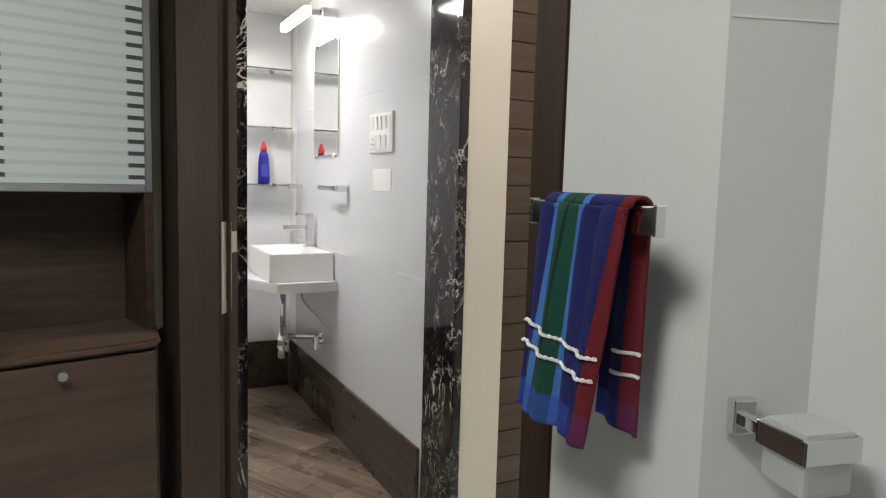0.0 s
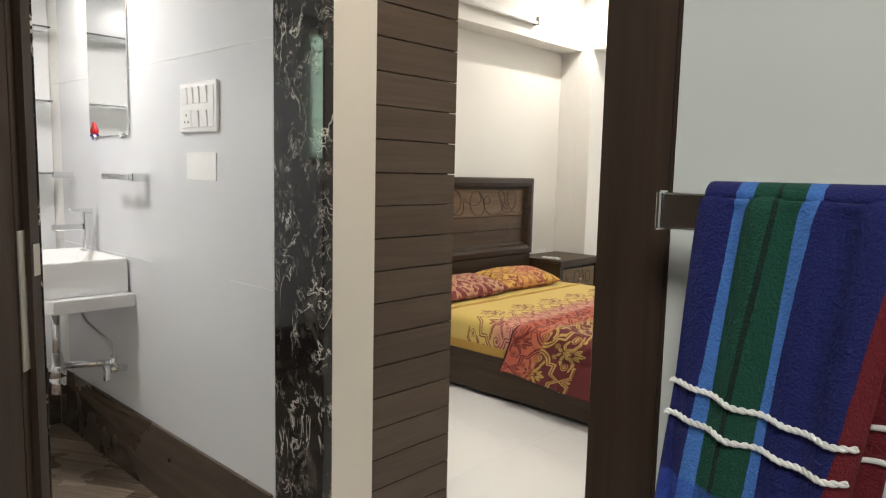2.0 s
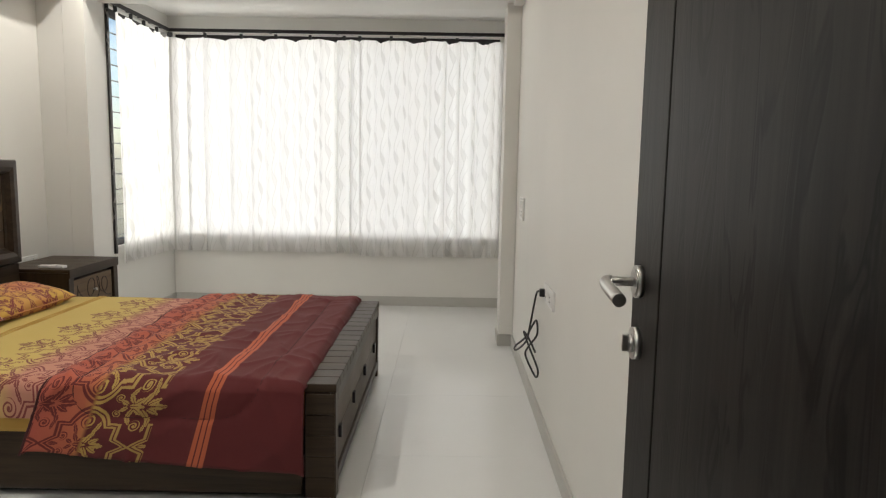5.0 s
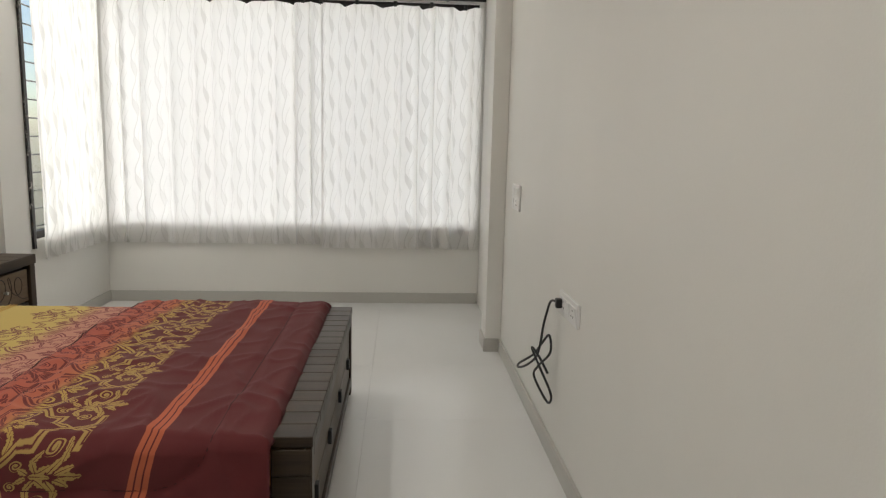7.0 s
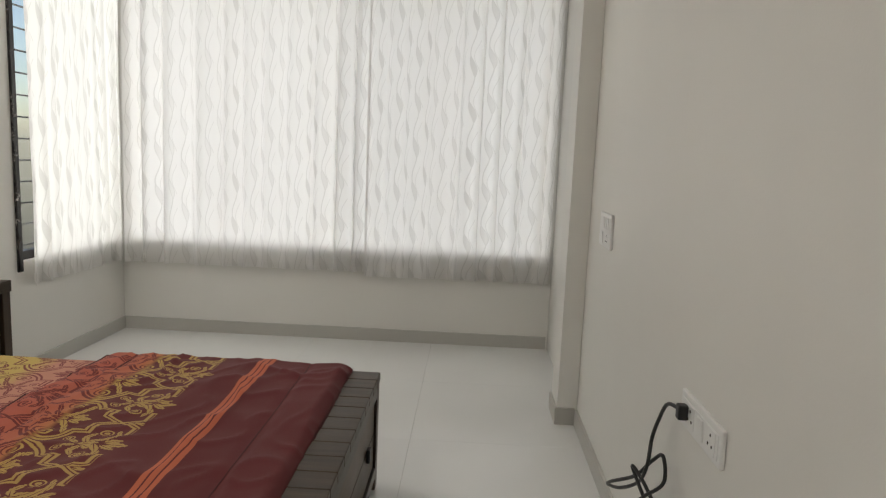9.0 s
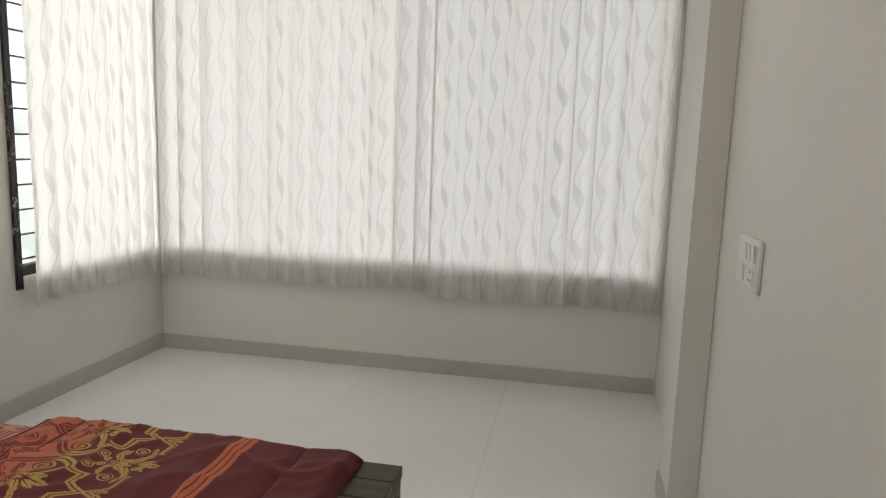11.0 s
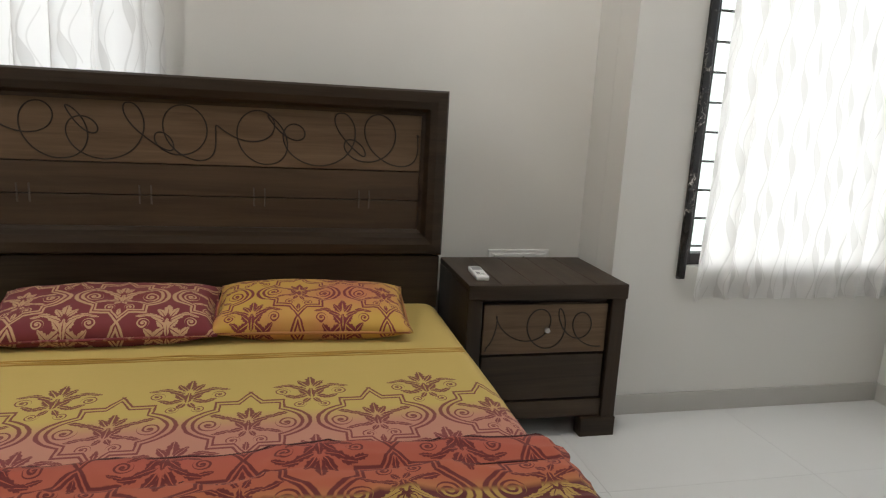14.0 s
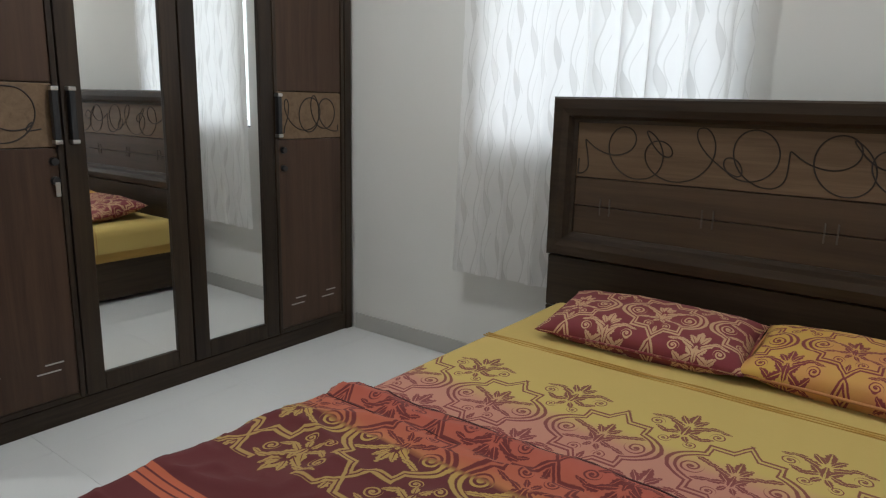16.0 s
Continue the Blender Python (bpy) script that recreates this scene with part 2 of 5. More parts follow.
def sheer(name="white_wavy_curtain_cloth", through_c=(0.9, 0.89, 0.87), dense_c=(0.40, 0.39, 0.37)):
    """White curtain cloth with woven wavy lines and grey slivers that lets daylight through."""
    m = Mat(name, (0.82, 0.81, 0.8), 0.85)
    u, v, _ = m.axes(uv=True)
    drift = (m.noise(1.0, m.coords((3.0, 2.0, 1), uv=True), 2) - 0.5) * 0.03
    w = (u + drift) / 0.074
    x = w.frac()
    column = (((w - x) * 12.9898).sin() * 43.758).frac()
    turn = v * (2 * math.pi / 0.31) + column * 2.6 + ((w - x) * math.pi)
    sway = (turn + 1.2).sin() * 0.17
    lens = turn.sin() * 0.20 - 0.01
    off = x - 0.5 - sway
    body = ((lens - off.abs()) * 22.0).clamp()
    line = 1.0 - (off.abs() - lens.max(0.012)).abs().step(0.012, 0.040)
    second = 1.0 - (off - 0.36 - (turn + 2.4).sin() * 0.13).abs().step(0.010, 0.036)
    weave = (u * 1800.0).sin() * (v * 1800.0).sin()
    dense = (body * (0.12 + column * 0.38) + line * 0.42 + second * 0.36).clamp()
    m.colour(m.mix(dense, (0.84, 0.83, 0.82), (0.70, 0.68, 0.65)))
    m.bump(weave * 0.3 + dense, 0.15, 0.002)
    tl = m.node("BsdfTranslucent")
    m.put(tl.inputs[0], m.mix(dense, through_c, dense_c))
    mx = m.node("MixShader")
    mx.inputs[0].default_value = 0.5
    m.t.links.new(m.b.outputs[0], mx.inputs[1])
    m.t.links.new(tl.outputs[0], mx.inputs[2])
    m.t.links.new(mx.outputs[0], m.t.nodes["Material Output"].inputs[0])
    return m.m


CURTAIN = sheer()


def damask(m, u, v, U=0.34, V=0.37, w=1.0):
    """Double-lined medallions with veined palmettes and scrolls in and between them: 1 on the print.
    The second value is the palmettes between medallions alone."""
    k = U / 0.34
    cu = (u / U).frac() - 0.5
    waver = (m.noise(34, detail=2) - 0.5) * (0.008 * k)
    x, y = cu.abs() * U + waver, ((v / V).frac() - 0.5) * (0.34 * k)
    x2, y2 = (0.5 - cu.abs()) * U + waver, ((v / V + 0.5).frac() - 0.5) * (0.34 * k)
    lace = m.noise(120 / k, detail=1) - 0.5

    def leaf(p, q, cx, cy, length, width, angle):
        """A pointed leaf with a notched rim and a bare midrib."""
        ca, sa = math.cos(radians(angle)), math.sin(radians(angle))
        dx, dy = p - cx * k, q - cy * k
        a_, b_ = (dx * sa + dy * ca) / (length * k), (dx * ca - dy * sa) / (width * k)
        rim = 1.0 - (a_ * a_ + b_.abs() + lace * 0.5 + (a_ * 14.0).sin() * 0.10).step(0.82, 1.02)
        return rim * (b_.abs() + (a_ + 1.0) * 0.06).step(0.10, 0.20)

    def scroll(p, q, cx, cy, r, spin):
        """A line that winds inwards, thickening at its eye."""
        dx, dy = p - cx * k, q - cy * k
        d = (dx * dx + dy * dy).sqrt() / (r * k)
        turn = dy.atan2(dx) * (spin / (2 * math.pi))
        arm = 1.0 - ((d * 1.9 + turn).frac() - 0.5).abs().step(0.13 * w, 0.22 * w)
        return (arm * (1.0 - d.step(0.96, 1.02))).max(1.0 - d.step(0.16, 0.26))

    def palmette(p, q, size):
        f = leaf(p, q, 0, 0.058 * size, 0.032 * size, 0.015 * size, 0)
        for cx, cy, le, wi, an in ((0.020, 0.042, 0.028, 0.011, 32), (0.033, 0.018, 0.032, 0.011, 62), (0.060, 0.034, 0.022, 0.009, 84), (0.020, -0.008, 0.022, 0.012, 40), (0.030, -0.034, 0.026, 0.010, 115), (0.0, -0.014, 0.032, 0.011, 0), (0.013, -0.056, 0.018, 0.009, 150)):
            f = f.max(leaf(p, q, cx * size, cy * size, le * size, wi * size, an))
        return f

    e = ((x / (0.160 * k)) * (x / (0.160 * k)) + (y / (0.092 * k)) * (y / (0.092 * k))).sqrt()
    step_in = (x / (0.092 * k)).max(y.abs() / (0.118 * k))
    point = x / (0.105 * k) + y.abs() / (0.172 * k)
    g = e.min(step_in).min(point)
    ring = (1.0 - (g - 1.0).abs().step(0.026 * w, 0.042 * w)).max(1.0 - (g - 0.87).abs().step(0.022 * w, 0.036 * w))
    inside = palmette(x, y + 0.004 * k, 0.95).max(scroll(x, y, 0.098, -0.006, 0.030, 1.0)).max(scroll(x, y, 0.034, -0.088, 0.019, -1.0)).max(leaf(x, y, 0.083, 0.040, 0.030, 0.009, 70)).max(leaf(x, y, 0.064, -0.046, 0.032, 0.008, 112)).max(leaf(x, y, 0.0, -0.118, 0.024, 0.009, 0))
    crown = palmette(x2, y2, 1.08).max(scroll(x2, y2, 0.082, -0.004, 0.022, -1.0)).max(leaf(x2, y2, 0.058, -0.036, 0.026, 0.009, 60)).max(scroll(x2, y2, 0.034, -0.082, 0.018, 1.0)).max(leaf(x2, y2, 0.092, 0.030, 0.020, 0.007, 100))
    crown = crown * g.step(1.06, 1.09)
    return ring.max(inside * (1.0 - g.step(0.79, 0.82))).max(crown), crown


def cloth(m, amount=0.12):
    fine = m.noise(260, detail=2)
    m.b.inputs["Roughness"].default_value = 0.85
    m.b.inputs["Sheen Weight"].default_value = 0.03
    return m.bump(fine + m.noise(18) * 2.0, amount, 0.003).m


YELLOW, PINK, ROSE, MAROON, ORANGE, GOLD = (0.56, 0.41, 0.12), (0.52, 0.24, 0.17), (0.33, 0.07, 0.06), (0.115, 0.014, 0.016), (0.56, 0.10, 0.04), (0.42, 0.27, 0.08)


# where the print on the sheet begins, in metres of the bed
SHEET_U, SHEET_V = 3.638, 2.895
SHEET_TOP = 3.262


def sheet_mat():
    m = Mat("yellow_printed_bedsheet", YELLOW, 0.85)
    u, v, _ = m.axes(uv=True)
    d, crown = damask(m, u - SHEET_U, v - SHEET_V, 0.323, 0.36)
    warp = v + (m.noise(5) - 0.5) * 0.02
    ground = m.ramp(warp.step(2.85, 3.75), (0.0, PINK), (0.22, PINK), (0.32, YELLOW), (1.0, YELLOW))
    fringe = (1.0 - v.step(SHEET_TOP - 0.003, SHEET_TOP)).max(crown * (1.0 - v.step(SHEET_TOP + 0.115, SHEET_TOP + 0.117)))
    ink = m.ramp(warp.step(2.9, 3.6), (0.0, (0.20, 0.03, 0.035)), (1.0, (0.16, 0.045, 0.035)))
    ribs = (1.0 - ((v - 3.535).abs() - 0.0).step(0.002, 0.004)).max(1.0 - (v - 3.551).abs().step(0.002, 0.004)).max(1.0 - (v - 3.519).abs().step(0.002, 0.004))
    c = m.mix(d * fringe * 0.92, ground, ink)
    m.colour(m.mix(ribs * 0.55, c, (0.36, 0.15, 0.04)))
    return cloth(m)


def duvet_mat():
    m = Mat("maroon_damask_duvet_cover", MAROON, 0.7)
    u, v, _ = m.axes(uv=True)
    d, crown = damask(m, u - SHEET_U, 2.475 - v, 0.323, 0.36, 1.35)
    warp = v + (m.noise(6) - 0.5) * 0.03
    zone = v.step(2.405, 2.408).max(crown * v.step(2.285, 2.288))
    thread = m.ramp(warp.step(2.25, 2.95), (0.0, GOLD), (0.48, GOLD), (0.60, (0.48, 0.31, 0.07)), (0.68, (0.46, 0.13, 0.06)), (1.0, (0.44, 0.10, 0.055)))
    lower = m.mix(d * zone, MAROON, thread)
    upper = m.mix(d, m.ramp(warp.step(2.60, 2.90), (0.0, (0.48, 0.28, 0.06)), (0.35, (0.45, 0.12, 0.06)), (1.0, (0.42, 0.09, 0.06))), (0.15, 0.02, 0.018))
    c = m.mix(warp.step(2.655, 2.675), lower, upper)
    s = (v - 2.222).abs()
    stripe = (1.0 - s.step(0.0065, 0.008)).max(1.0 - (s - 0.019).abs().step(0.0065, 0.008))
    m.colour(m.mix(stripe, c, (0.50, 0.12, 0.055)))
    return cloth(m)


def pillow_mat(name, a, b, flip):
    m = Mat(name, a, 0.85)
    u, v, _ = m.axes(uv=True)
    d, _ = damask(m, u + flip, v + 0.05, 0.30, 0.30, 1.25 if flip == 0.0 else 1.1)
    big = m.noise(3.2, m.coords((1, 1, 1), uv=True), 1)
    g = m.mix(big.step(0.4, 0.62), a, b)
    m.colour(m.mix(d, g, (0.21, 0.035, 0.04) if flip else (0.55, 0.34, 0.19)))
    return cloth(m)


SHEET, DUVET = sheet_mat(), duvet_mat()
YELLOW_CLOTH = cloth(Mat("plain_yellow_sheet_cloth", (0.50, 0.30, 0.065), 0.85))
PILLOW_RED = pillow_mat("maroon_damask_pillowcase", (0.19, 0.028, 0.036), (0.22, 0.04, 0.042), 0.0)
PILLOW_YELLOW = pillow_mat("yellow_orange_damask_pillowcase", (0.60, 0.36, 0.075), (0.58, 0.22, 0.10), 0.1)
DUVET_EDGE = cloth(Mat("maroon_piping", (0.06, 0.009, 0.010), 0.9))


def towel_mat():
    m = Mat("striped_terry_towel", (0.02, 0.03, 0.2), 0.95)
    u, v, _ = m.axes(uv=True)
    navy, sky_b, green, dark, red = (0.006, 0.010, 0.10), (0.05, 0.16, 0.46), (0.002, 0.055, 0.034), (0.001, 0.016, 0.012), (0.13, 0.005, 0.012)
    r = m.t.nodes.new("ShaderNodeValToRGB")
    r.color_ramp.interpolation = "CONSTANT"
    stops = ((0, navy), (0.15, sky_b), (0.23, green), (0.33, dark), (0.35, green), (0.45, sky_b), (0.52, navy), (0.84, red))
    e = r.color_ramp.elements
    while len(e) < len(stops):
        e.new(0.5)
    for el, (p, c) in zip(e, stops):
        el.position, el.color = p, (*c, 1)
    m.put(r.inputs[0], (u + (m.noise(90) - 0.5) * 0.012).clamp())
    border = (1.0 - v.step(0.042, 0.046)) * (1.0 - u.step(0.72, 0.74) * 0.75)
    band = m.mix(border * 0.55, r.outputs[0], (0.03, 0.08, 0.42))
    m.colour(band)
    m.bump(m.noise(420, detail=2) + m.noise(130), 0.6, 0.004)
    return m.m


TOWEL = towel_mat()
ROPE = cloth(Mat("white_cotton_braid", (0.75, 0.74, 0.72), 0.9), 0.4)

# ---- building helpers ----


def part(name, bm, material, parent=None, label=""):
    """One mesh object from a bmesh, under a thing or a part."""
    me = bpy.data.meshes.new(name)
    bm.normal_update()
    bm.to_mesh(me)
    bm.free()
    me.materials.append(material)
    ob = new(name, me)
    if parent is not None:
        ob.parent = parent
    if label:
        ob["label"] = label
    return ob


def share(name, mesh, parent, loc=(0, 0, 0), turn=0.0, scale=(1, 1, 1)):
    ob = new(name, mesh)
    ob.parent = parent
    ob.location, ob.rotation_euler, ob.scale = loc, (0, 0, turn), scale
    return ob


def thing(name, label, category, group="", m=None, kind=""):
    ob = new(name)
    ob.empty_display_size = 0.1
    if m is not None:
        ob.matrix_world = m
    return tagged(ob, label, category, group, kind)


def structure(name, bm, material, label, category):
    return tagged(part(name, bm, material), label, category, "", "structure")


def box(bm, x0, x1, y0, y1, z0, z1, bevel=0.0, segs=2):
    vs = [bm.verts.new((x, y, z)) for z in (z0, z1) for y in (y0, y1) for x in (x0, x1)]
    fs = [bm.faces.new([vs[i] for i in f]) for f in ((0, 2, 3, 1), (4, 5, 7, 6), (0, 1, 5, 4), (2, 6, 7, 3), (0, 4, 6, 2), (1, 3, 7, 5))]
    if bevel:
        es = {e for f in fs for e in f.edges}
        bmesh.ops.bevel(bm, geom=list(es), offset=bevel, segments=segs, affect="EDGES", profile=0.6)
    return bm


def B(*a, **k):
    return box(bmesh.new(), *a, **k)


def prism(bm, pts, z0, z1, bevel=0.0):
    """An upright solid over a plan outline that runs anticlockwise."""
    lo = [bm.verts.new((x, y, z0)) for x, y in pts]
    hi = [bm.verts.new((x, y, z1)) for x, y in pts]
    n = len(pts)
    fs = [bm.faces.new(lo[::-1]), bm.faces.new(hi)]
    fs += [bm.faces.new((lo[i], lo[(i + 1) % n], hi[(i + 1) % n], hi[i])) for i in range(n)]
    if bevel:
        es = {e for f in fs for e in f.edges}
        bmesh.ops.bevel(bm, geom=list(es), offset=bevel, segments=2, affect="EDGES")
    return bm


def cylinder(bm, a, b, r, n=16, r2=None):
    """A round bar from a to b, closed at both ends."""
    a, b = Vector(a), Vector(b)
    q = (b - a).to_track_quat("Z", "Y").to_matrix()
    rings = []
    for p, rad in ((a, r), (b, r if r2 is None else r2)):
        rings.append([bm.verts.new(p + q @ Vector((rad * math.cos(t), rad * math.sin(t), 0))) for t in (2 * math.pi * i / n for i in range(n))])
    for i in range(n):
        f = bm.faces.new((rings[0][i], rings[0][(i + 1) % n], rings[1][(i + 1) % n], rings[1][i]))
        f.smooth = True
    bm.faces.new(rings[0][::-1])
    bm.faces.new(rings[1])
    return bm


def tube(bm, pts, r, n=8, closed=False):
    """A round cord along points."""
    pts = [Vector(p) for p in pts]
    rings = []
    for i, p in enumerate(pts):
        d = (pts[min(i + 1, len(pts) - 1)] - pts[max(i - 1, 0)]).normalized()
        q = d.to_track_quat("Z", "Y").to_matrix()
        rings.append([bm.verts.new(p + q @ Vector((r * math.cos(t), r * math.sin(t), 0))) for t in (2 * math.pi * k / n for k in range(n))])
    for p, q in zip(rings, rings[1:]):
        off = min(range(n), key=lambda k: (q[k].co - p[0].co).length)
        for k in range(n):
            f = bm.faces.new((p[k], p[(k + 1) % n], q[(k + 1 + off) % n], q[(k + off) % n]))
            f.smooth = True
    bm.faces.new(rings[0][::-1])
    bm.faces.new(rings[-1])
    return bm


def smooth_path(pts, steps=8):
    """Catmull-Rom through the points."""
    pts = [Vector(p) for p in pts]
    out = []
    for i in range(len(pts) - 1):
        p0, p1, p2, p3 = pts[max(i - 1, 0)], pts[i], pts[i + 1], pts[min(i + 2, len(pts) - 1)]
        for k in range(steps):
            t = k / steps
            out.append(0.5 * ((2 * p1) + (p2 - p0) * t + (2 * p0 - 5 * p1 + 4 * p2 - p3) * t * t + (3 * p1 - p0 - 3 * p2 + p3) * t ** 3))
    return out + [pts[-1]]


def lathe(bm, profile, n=24, centre=(0, 0)):
    """A turned solid from (radius, height) pairs."""
    rings = [[bm.verts.new((centre[0] + r * math.cos(2 * math.pi * i / n), centre[1] + r * math.sin(2 * math.pi * i / n), z)) for i in range(n)] for r, z in profile]
    for p, q in zip(rings, rings[1:]):
        for i in range(n):
            bm.faces.new((p[i], p[(i + 1) % n], q[(i + 1) % n], q[i])).smooth = True
    bm.faces.new(rings[0][::-1])
    bm.faces.new(rings[-1])
    return bm


def grid(bm, nu, nv, at, uv_at, smooth=True):
    """A sheet of quads with texture coordinates in metres."""
    uv = bm.loops.layers.uv.verify()
    vs = [[bm.verts.new(at(i / nu, j / nv)) for i in range(nu + 1)] for j in range(nv + 1)]
    for j in range(nv):
        for i in range(nu):
            f = bm.faces.new((vs[j][i], vs[j][i + 1], vs[j + 1][i + 1], vs[j + 1][i]))
            f.smooth = smooth
            for loop, (a, b) in zip(f.loops, ((i, j), (i + 1, j), (i + 1, j + 1), (i, j + 1))):
                loop[uv].uv = uv_at(a / nu, b / nv)
    return bm


def thicken(bm, d):
    """Give an open sheet a body of thickness d."""
    bmesh.ops.recalc_face_normals(bm, faces=bm.faces[:])
    bmesh.ops.solidify(bm, geom=bm.faces[:], thickness=d)
    for f in bm.faces:
        f.smooth = True
    return bm


def pierced(axis, a0, a1, b0, b1, z0, z1, holes=()):
    """A wall along an axis from a0 to a1, b0 to b1 thick, with holes (a, a, z, z) right through it."""
    bm = bmesh.new()
    xs = sorted({a0, a1, *(v for h in holes for v in h[:2])})
    zs = sorted({z0, z1, *(v for h in holes for v in h[2:])})

    def solid(i, k):
        if not (0 <= i < len(xs) - 1 and 0 <= k < len(zs) - 1):
            return False
        x, z = (xs[i] + xs[i + 1]) / 2, (zs[k] + zs[k + 1]) / 2
        return not any(h[0] < x < h[1] and h[2] < z < h[3] for h in holes)

    cache = {}

    def vert(a, b, z):
        key = (a, b, z)
        if key not in cache:
            cache[key] = bm.verts.new((a, b, z) if axis == "x" else (b, a, z))
        return cache[key]

    def quad(*q):
        bm.faces.new([vert(*p) for p in q])

    for i in range(len(xs) - 1):
        for k in range(len(zs) - 1):
            if not solid(i, k):
                continue
            A, C, Z, Y = xs[i], xs[i + 1], zs[k], zs[k + 1]
            quad((A, b0, Z), (C, b0, Z), (C, b0, Y), (A, b0, Y))
            quad((A, b1, Z), (A, b1, Y), (C, b1, Y), (C, b1, Z))
            if not solid(i - 1, k):
                quad((A, b0, Z), (A, b0, Y), (A, b1, Y), (A, b1, Z))
            if not solid(i + 1, k):
                quad((C, b0, Z), (C, b1, Z), (C, b1, Y), (C, b0, Y))
            if not solid(i, k - 1):
                quad((A, b0, Z), (A, b1, Z), (C, b1, Z), (C, b0, Z))
            if not solid(i, k + 1):
                quad((A, b0, Y), (C, b0, Y), (C, b1, Y), (A, b1, Y))
    bmesh.ops.recalc_face_normals(bm, faces=bm.faces[:])
    return bm


# ---- walls, floors and ceilings ----
TOP = 3.05
structure("floor", B(-1.75, 7.2, -1.75, 4.6, -0.12, -0.006), GROUT, "pale grout bed under the polished floor tiles", "floor")
structure("ceiling", B(0.1, 7.2, 0.68, 4.5, TOP, TOP + 0.12), CEILING, "plain white painted bedroom ceiling", "ceiling")
structure("wall_south", pierced("x", 0.955, 7.2, 0.68, 0.83, 0, TOP), CREAM, "plain cream painted bedroom wall", "wall")
structure("wall_east", pierced("y", 0.832, 3.983, 7.04, 7.2, 0, TOP, [(0.88, 3.93, 0.67, 2.54)]), CREAM, "cream painted bay wall below a wide window", "wall")
structure("wall_bay_north", pierced("x", 5.56, 7.2, 3.985, 4.14, 0, TOP, [(5.90, 7.02, 0.67, 2.54)]), CREAM, "cream painted bay side wall with a window", "wall")
structure("wall_pier_north", B(5.56, 5.72, 4.142, 4.328, 0, TOP), CREAM, "cream painted return beside the bay", "wall")
structure("wall_north", pierced("x", 1.152, 5.72, 4.33, 4.48, 0, TOP, [(2.58, 3.72, 1.13, 2.2)]), CREAM, "cream painted wall behind the bed", "wall")
structure("wall_pier_south", B(5.62, 5.86, 0.832, 0.935, 0, 2.535), CREAM, "narrow cream painted pier beside the bay", "wall")
structure("beam_bay", B(5.56, 5.86, 0.834, 3.983, 2.54, TOP - 0.002), CREAM, "cream painted beam above the bay opening", "beam")
structure("beam_north", B(1.75, 5.558, 4.10, 4.328, 2.535, TOP - 0.002), CREAM, "cream painted beam above the bed wall", "beam")
structure("beam_south", B(0.96, 5.558, 0.832, 0.90, 2.50, TOP - 0.002), CREAM, "shallow cream painted beam along the wall", "beam")
structure("ceiling_bay", B(5.862, 7.038, 0.834, 3.983, 2.70, 2.76), CEILING, "white painted ceiling of the window bay", "ceiling")
structure("wall_west", B(1.15, 1.20, 2.41, 4.328, 0, TOP), BATH_TILE, "glossy pale grey tiled bathroom wall", "wall")
structure("wall_passage", B(1.186, 1.362, 2.172, 2.408, 0, TOP), STRIP, "narrow ivory painted wall strip by the bathroom door", "wall")
structure("wall_passage_head", B(1.364, 1.74, 2.235, 2.408, 2.32, TOP), CREAM, "cream painted wall above the wardrobe side", "wall")
structure("wall_bathroom_south", pierced("x", -1.05, 1.148, 2.184, 2.408, 0, TOP, [(0.40, 1.148, 0.0, 2.12)]), STRIP, "ivory painted wall round the bathroom doorway", "wall")
structure("wall_bathroom_north", pierced("x", -1.05, 1.148, 4.46, 4.6, 0, 2.6, [(-1.0, -0.45, 1.42, 2.36)]), BATH_TILE, "glossy pale grey tiled bathroom end wall", "wall")
structure("wall_bathroom_west", pierced("y", 2.41, 4.458, -1.18, -1.05, 0, 2.6), BATH_TILE, "glossy pale grey tiled bathroom side wall", "wall")
structure("ceiling_bathroom", B(-1.18, 1.148, 2.41, 4.6, 2.40, 2.5), CEILING, "white painted bathroom ceiling", "ceiling")
structure("wall_post_infill", B(-1.75, 0.335, 1.99, 2.182, 0, TOP), STRIP, "ivory painted wall beside the door post", "wall")
structure("wall_strip", prism(bmesh.new(), [(0.120, 1.785), (0.1525, 1.842), (0.12, 1.985), (0.07, 1.985)], 1.005, 2.6), STRIP, "narrow white painted wall strip beside the cabinet", "wall")
structure("wall_towel", prism(bmesh.new(), [(0.636, 0.868), (0.660, 0.600), (0.793, 0.556), (0.793, -1.6), (0.953, -1.6), (0.953, 0.832), (0.86, 0.868)], 0, 2.6), GREEN_TILE, "glossy pale green tiled wall with the towel rail", "wall")
structure("wall_dressing_south", B(-1.75, 0.953, -1.75, -1.602, 0, 2.6), GREEN_TILE, "plain pale green tiled wall", "wall")
# unseen; dark laminate added to darken the chrome's reflection and cut bounce light
structure("wall_dressing_west", B(-1.75, -1.6, -1.6, 1.988, 0, 2.6), LAMINATE, "unseen closing wall made dark for the chrome rail to reflect", "wall")
structure("ceiling_dressing", prism(bmesh.new(), [(-1.75, -1.75), (0.953, -1.75), (0.953, 0.66), (0.64, 0.9), (0.16, 1.83), (0.1, 1.988), (-1.75, 1.988)], 2.5, 2.6), CEILING, "white painted ceiling of the dressing space", "ceiling")
structure("wall_door_head", prism(bmesh.new(), [(0.66, 0.89), (0.80, 0.96), (0.30, 1.95), (0.17, 1.88)], 2.16, TOP), STRIP, "painted wall above the angled bedroom door", "wall")

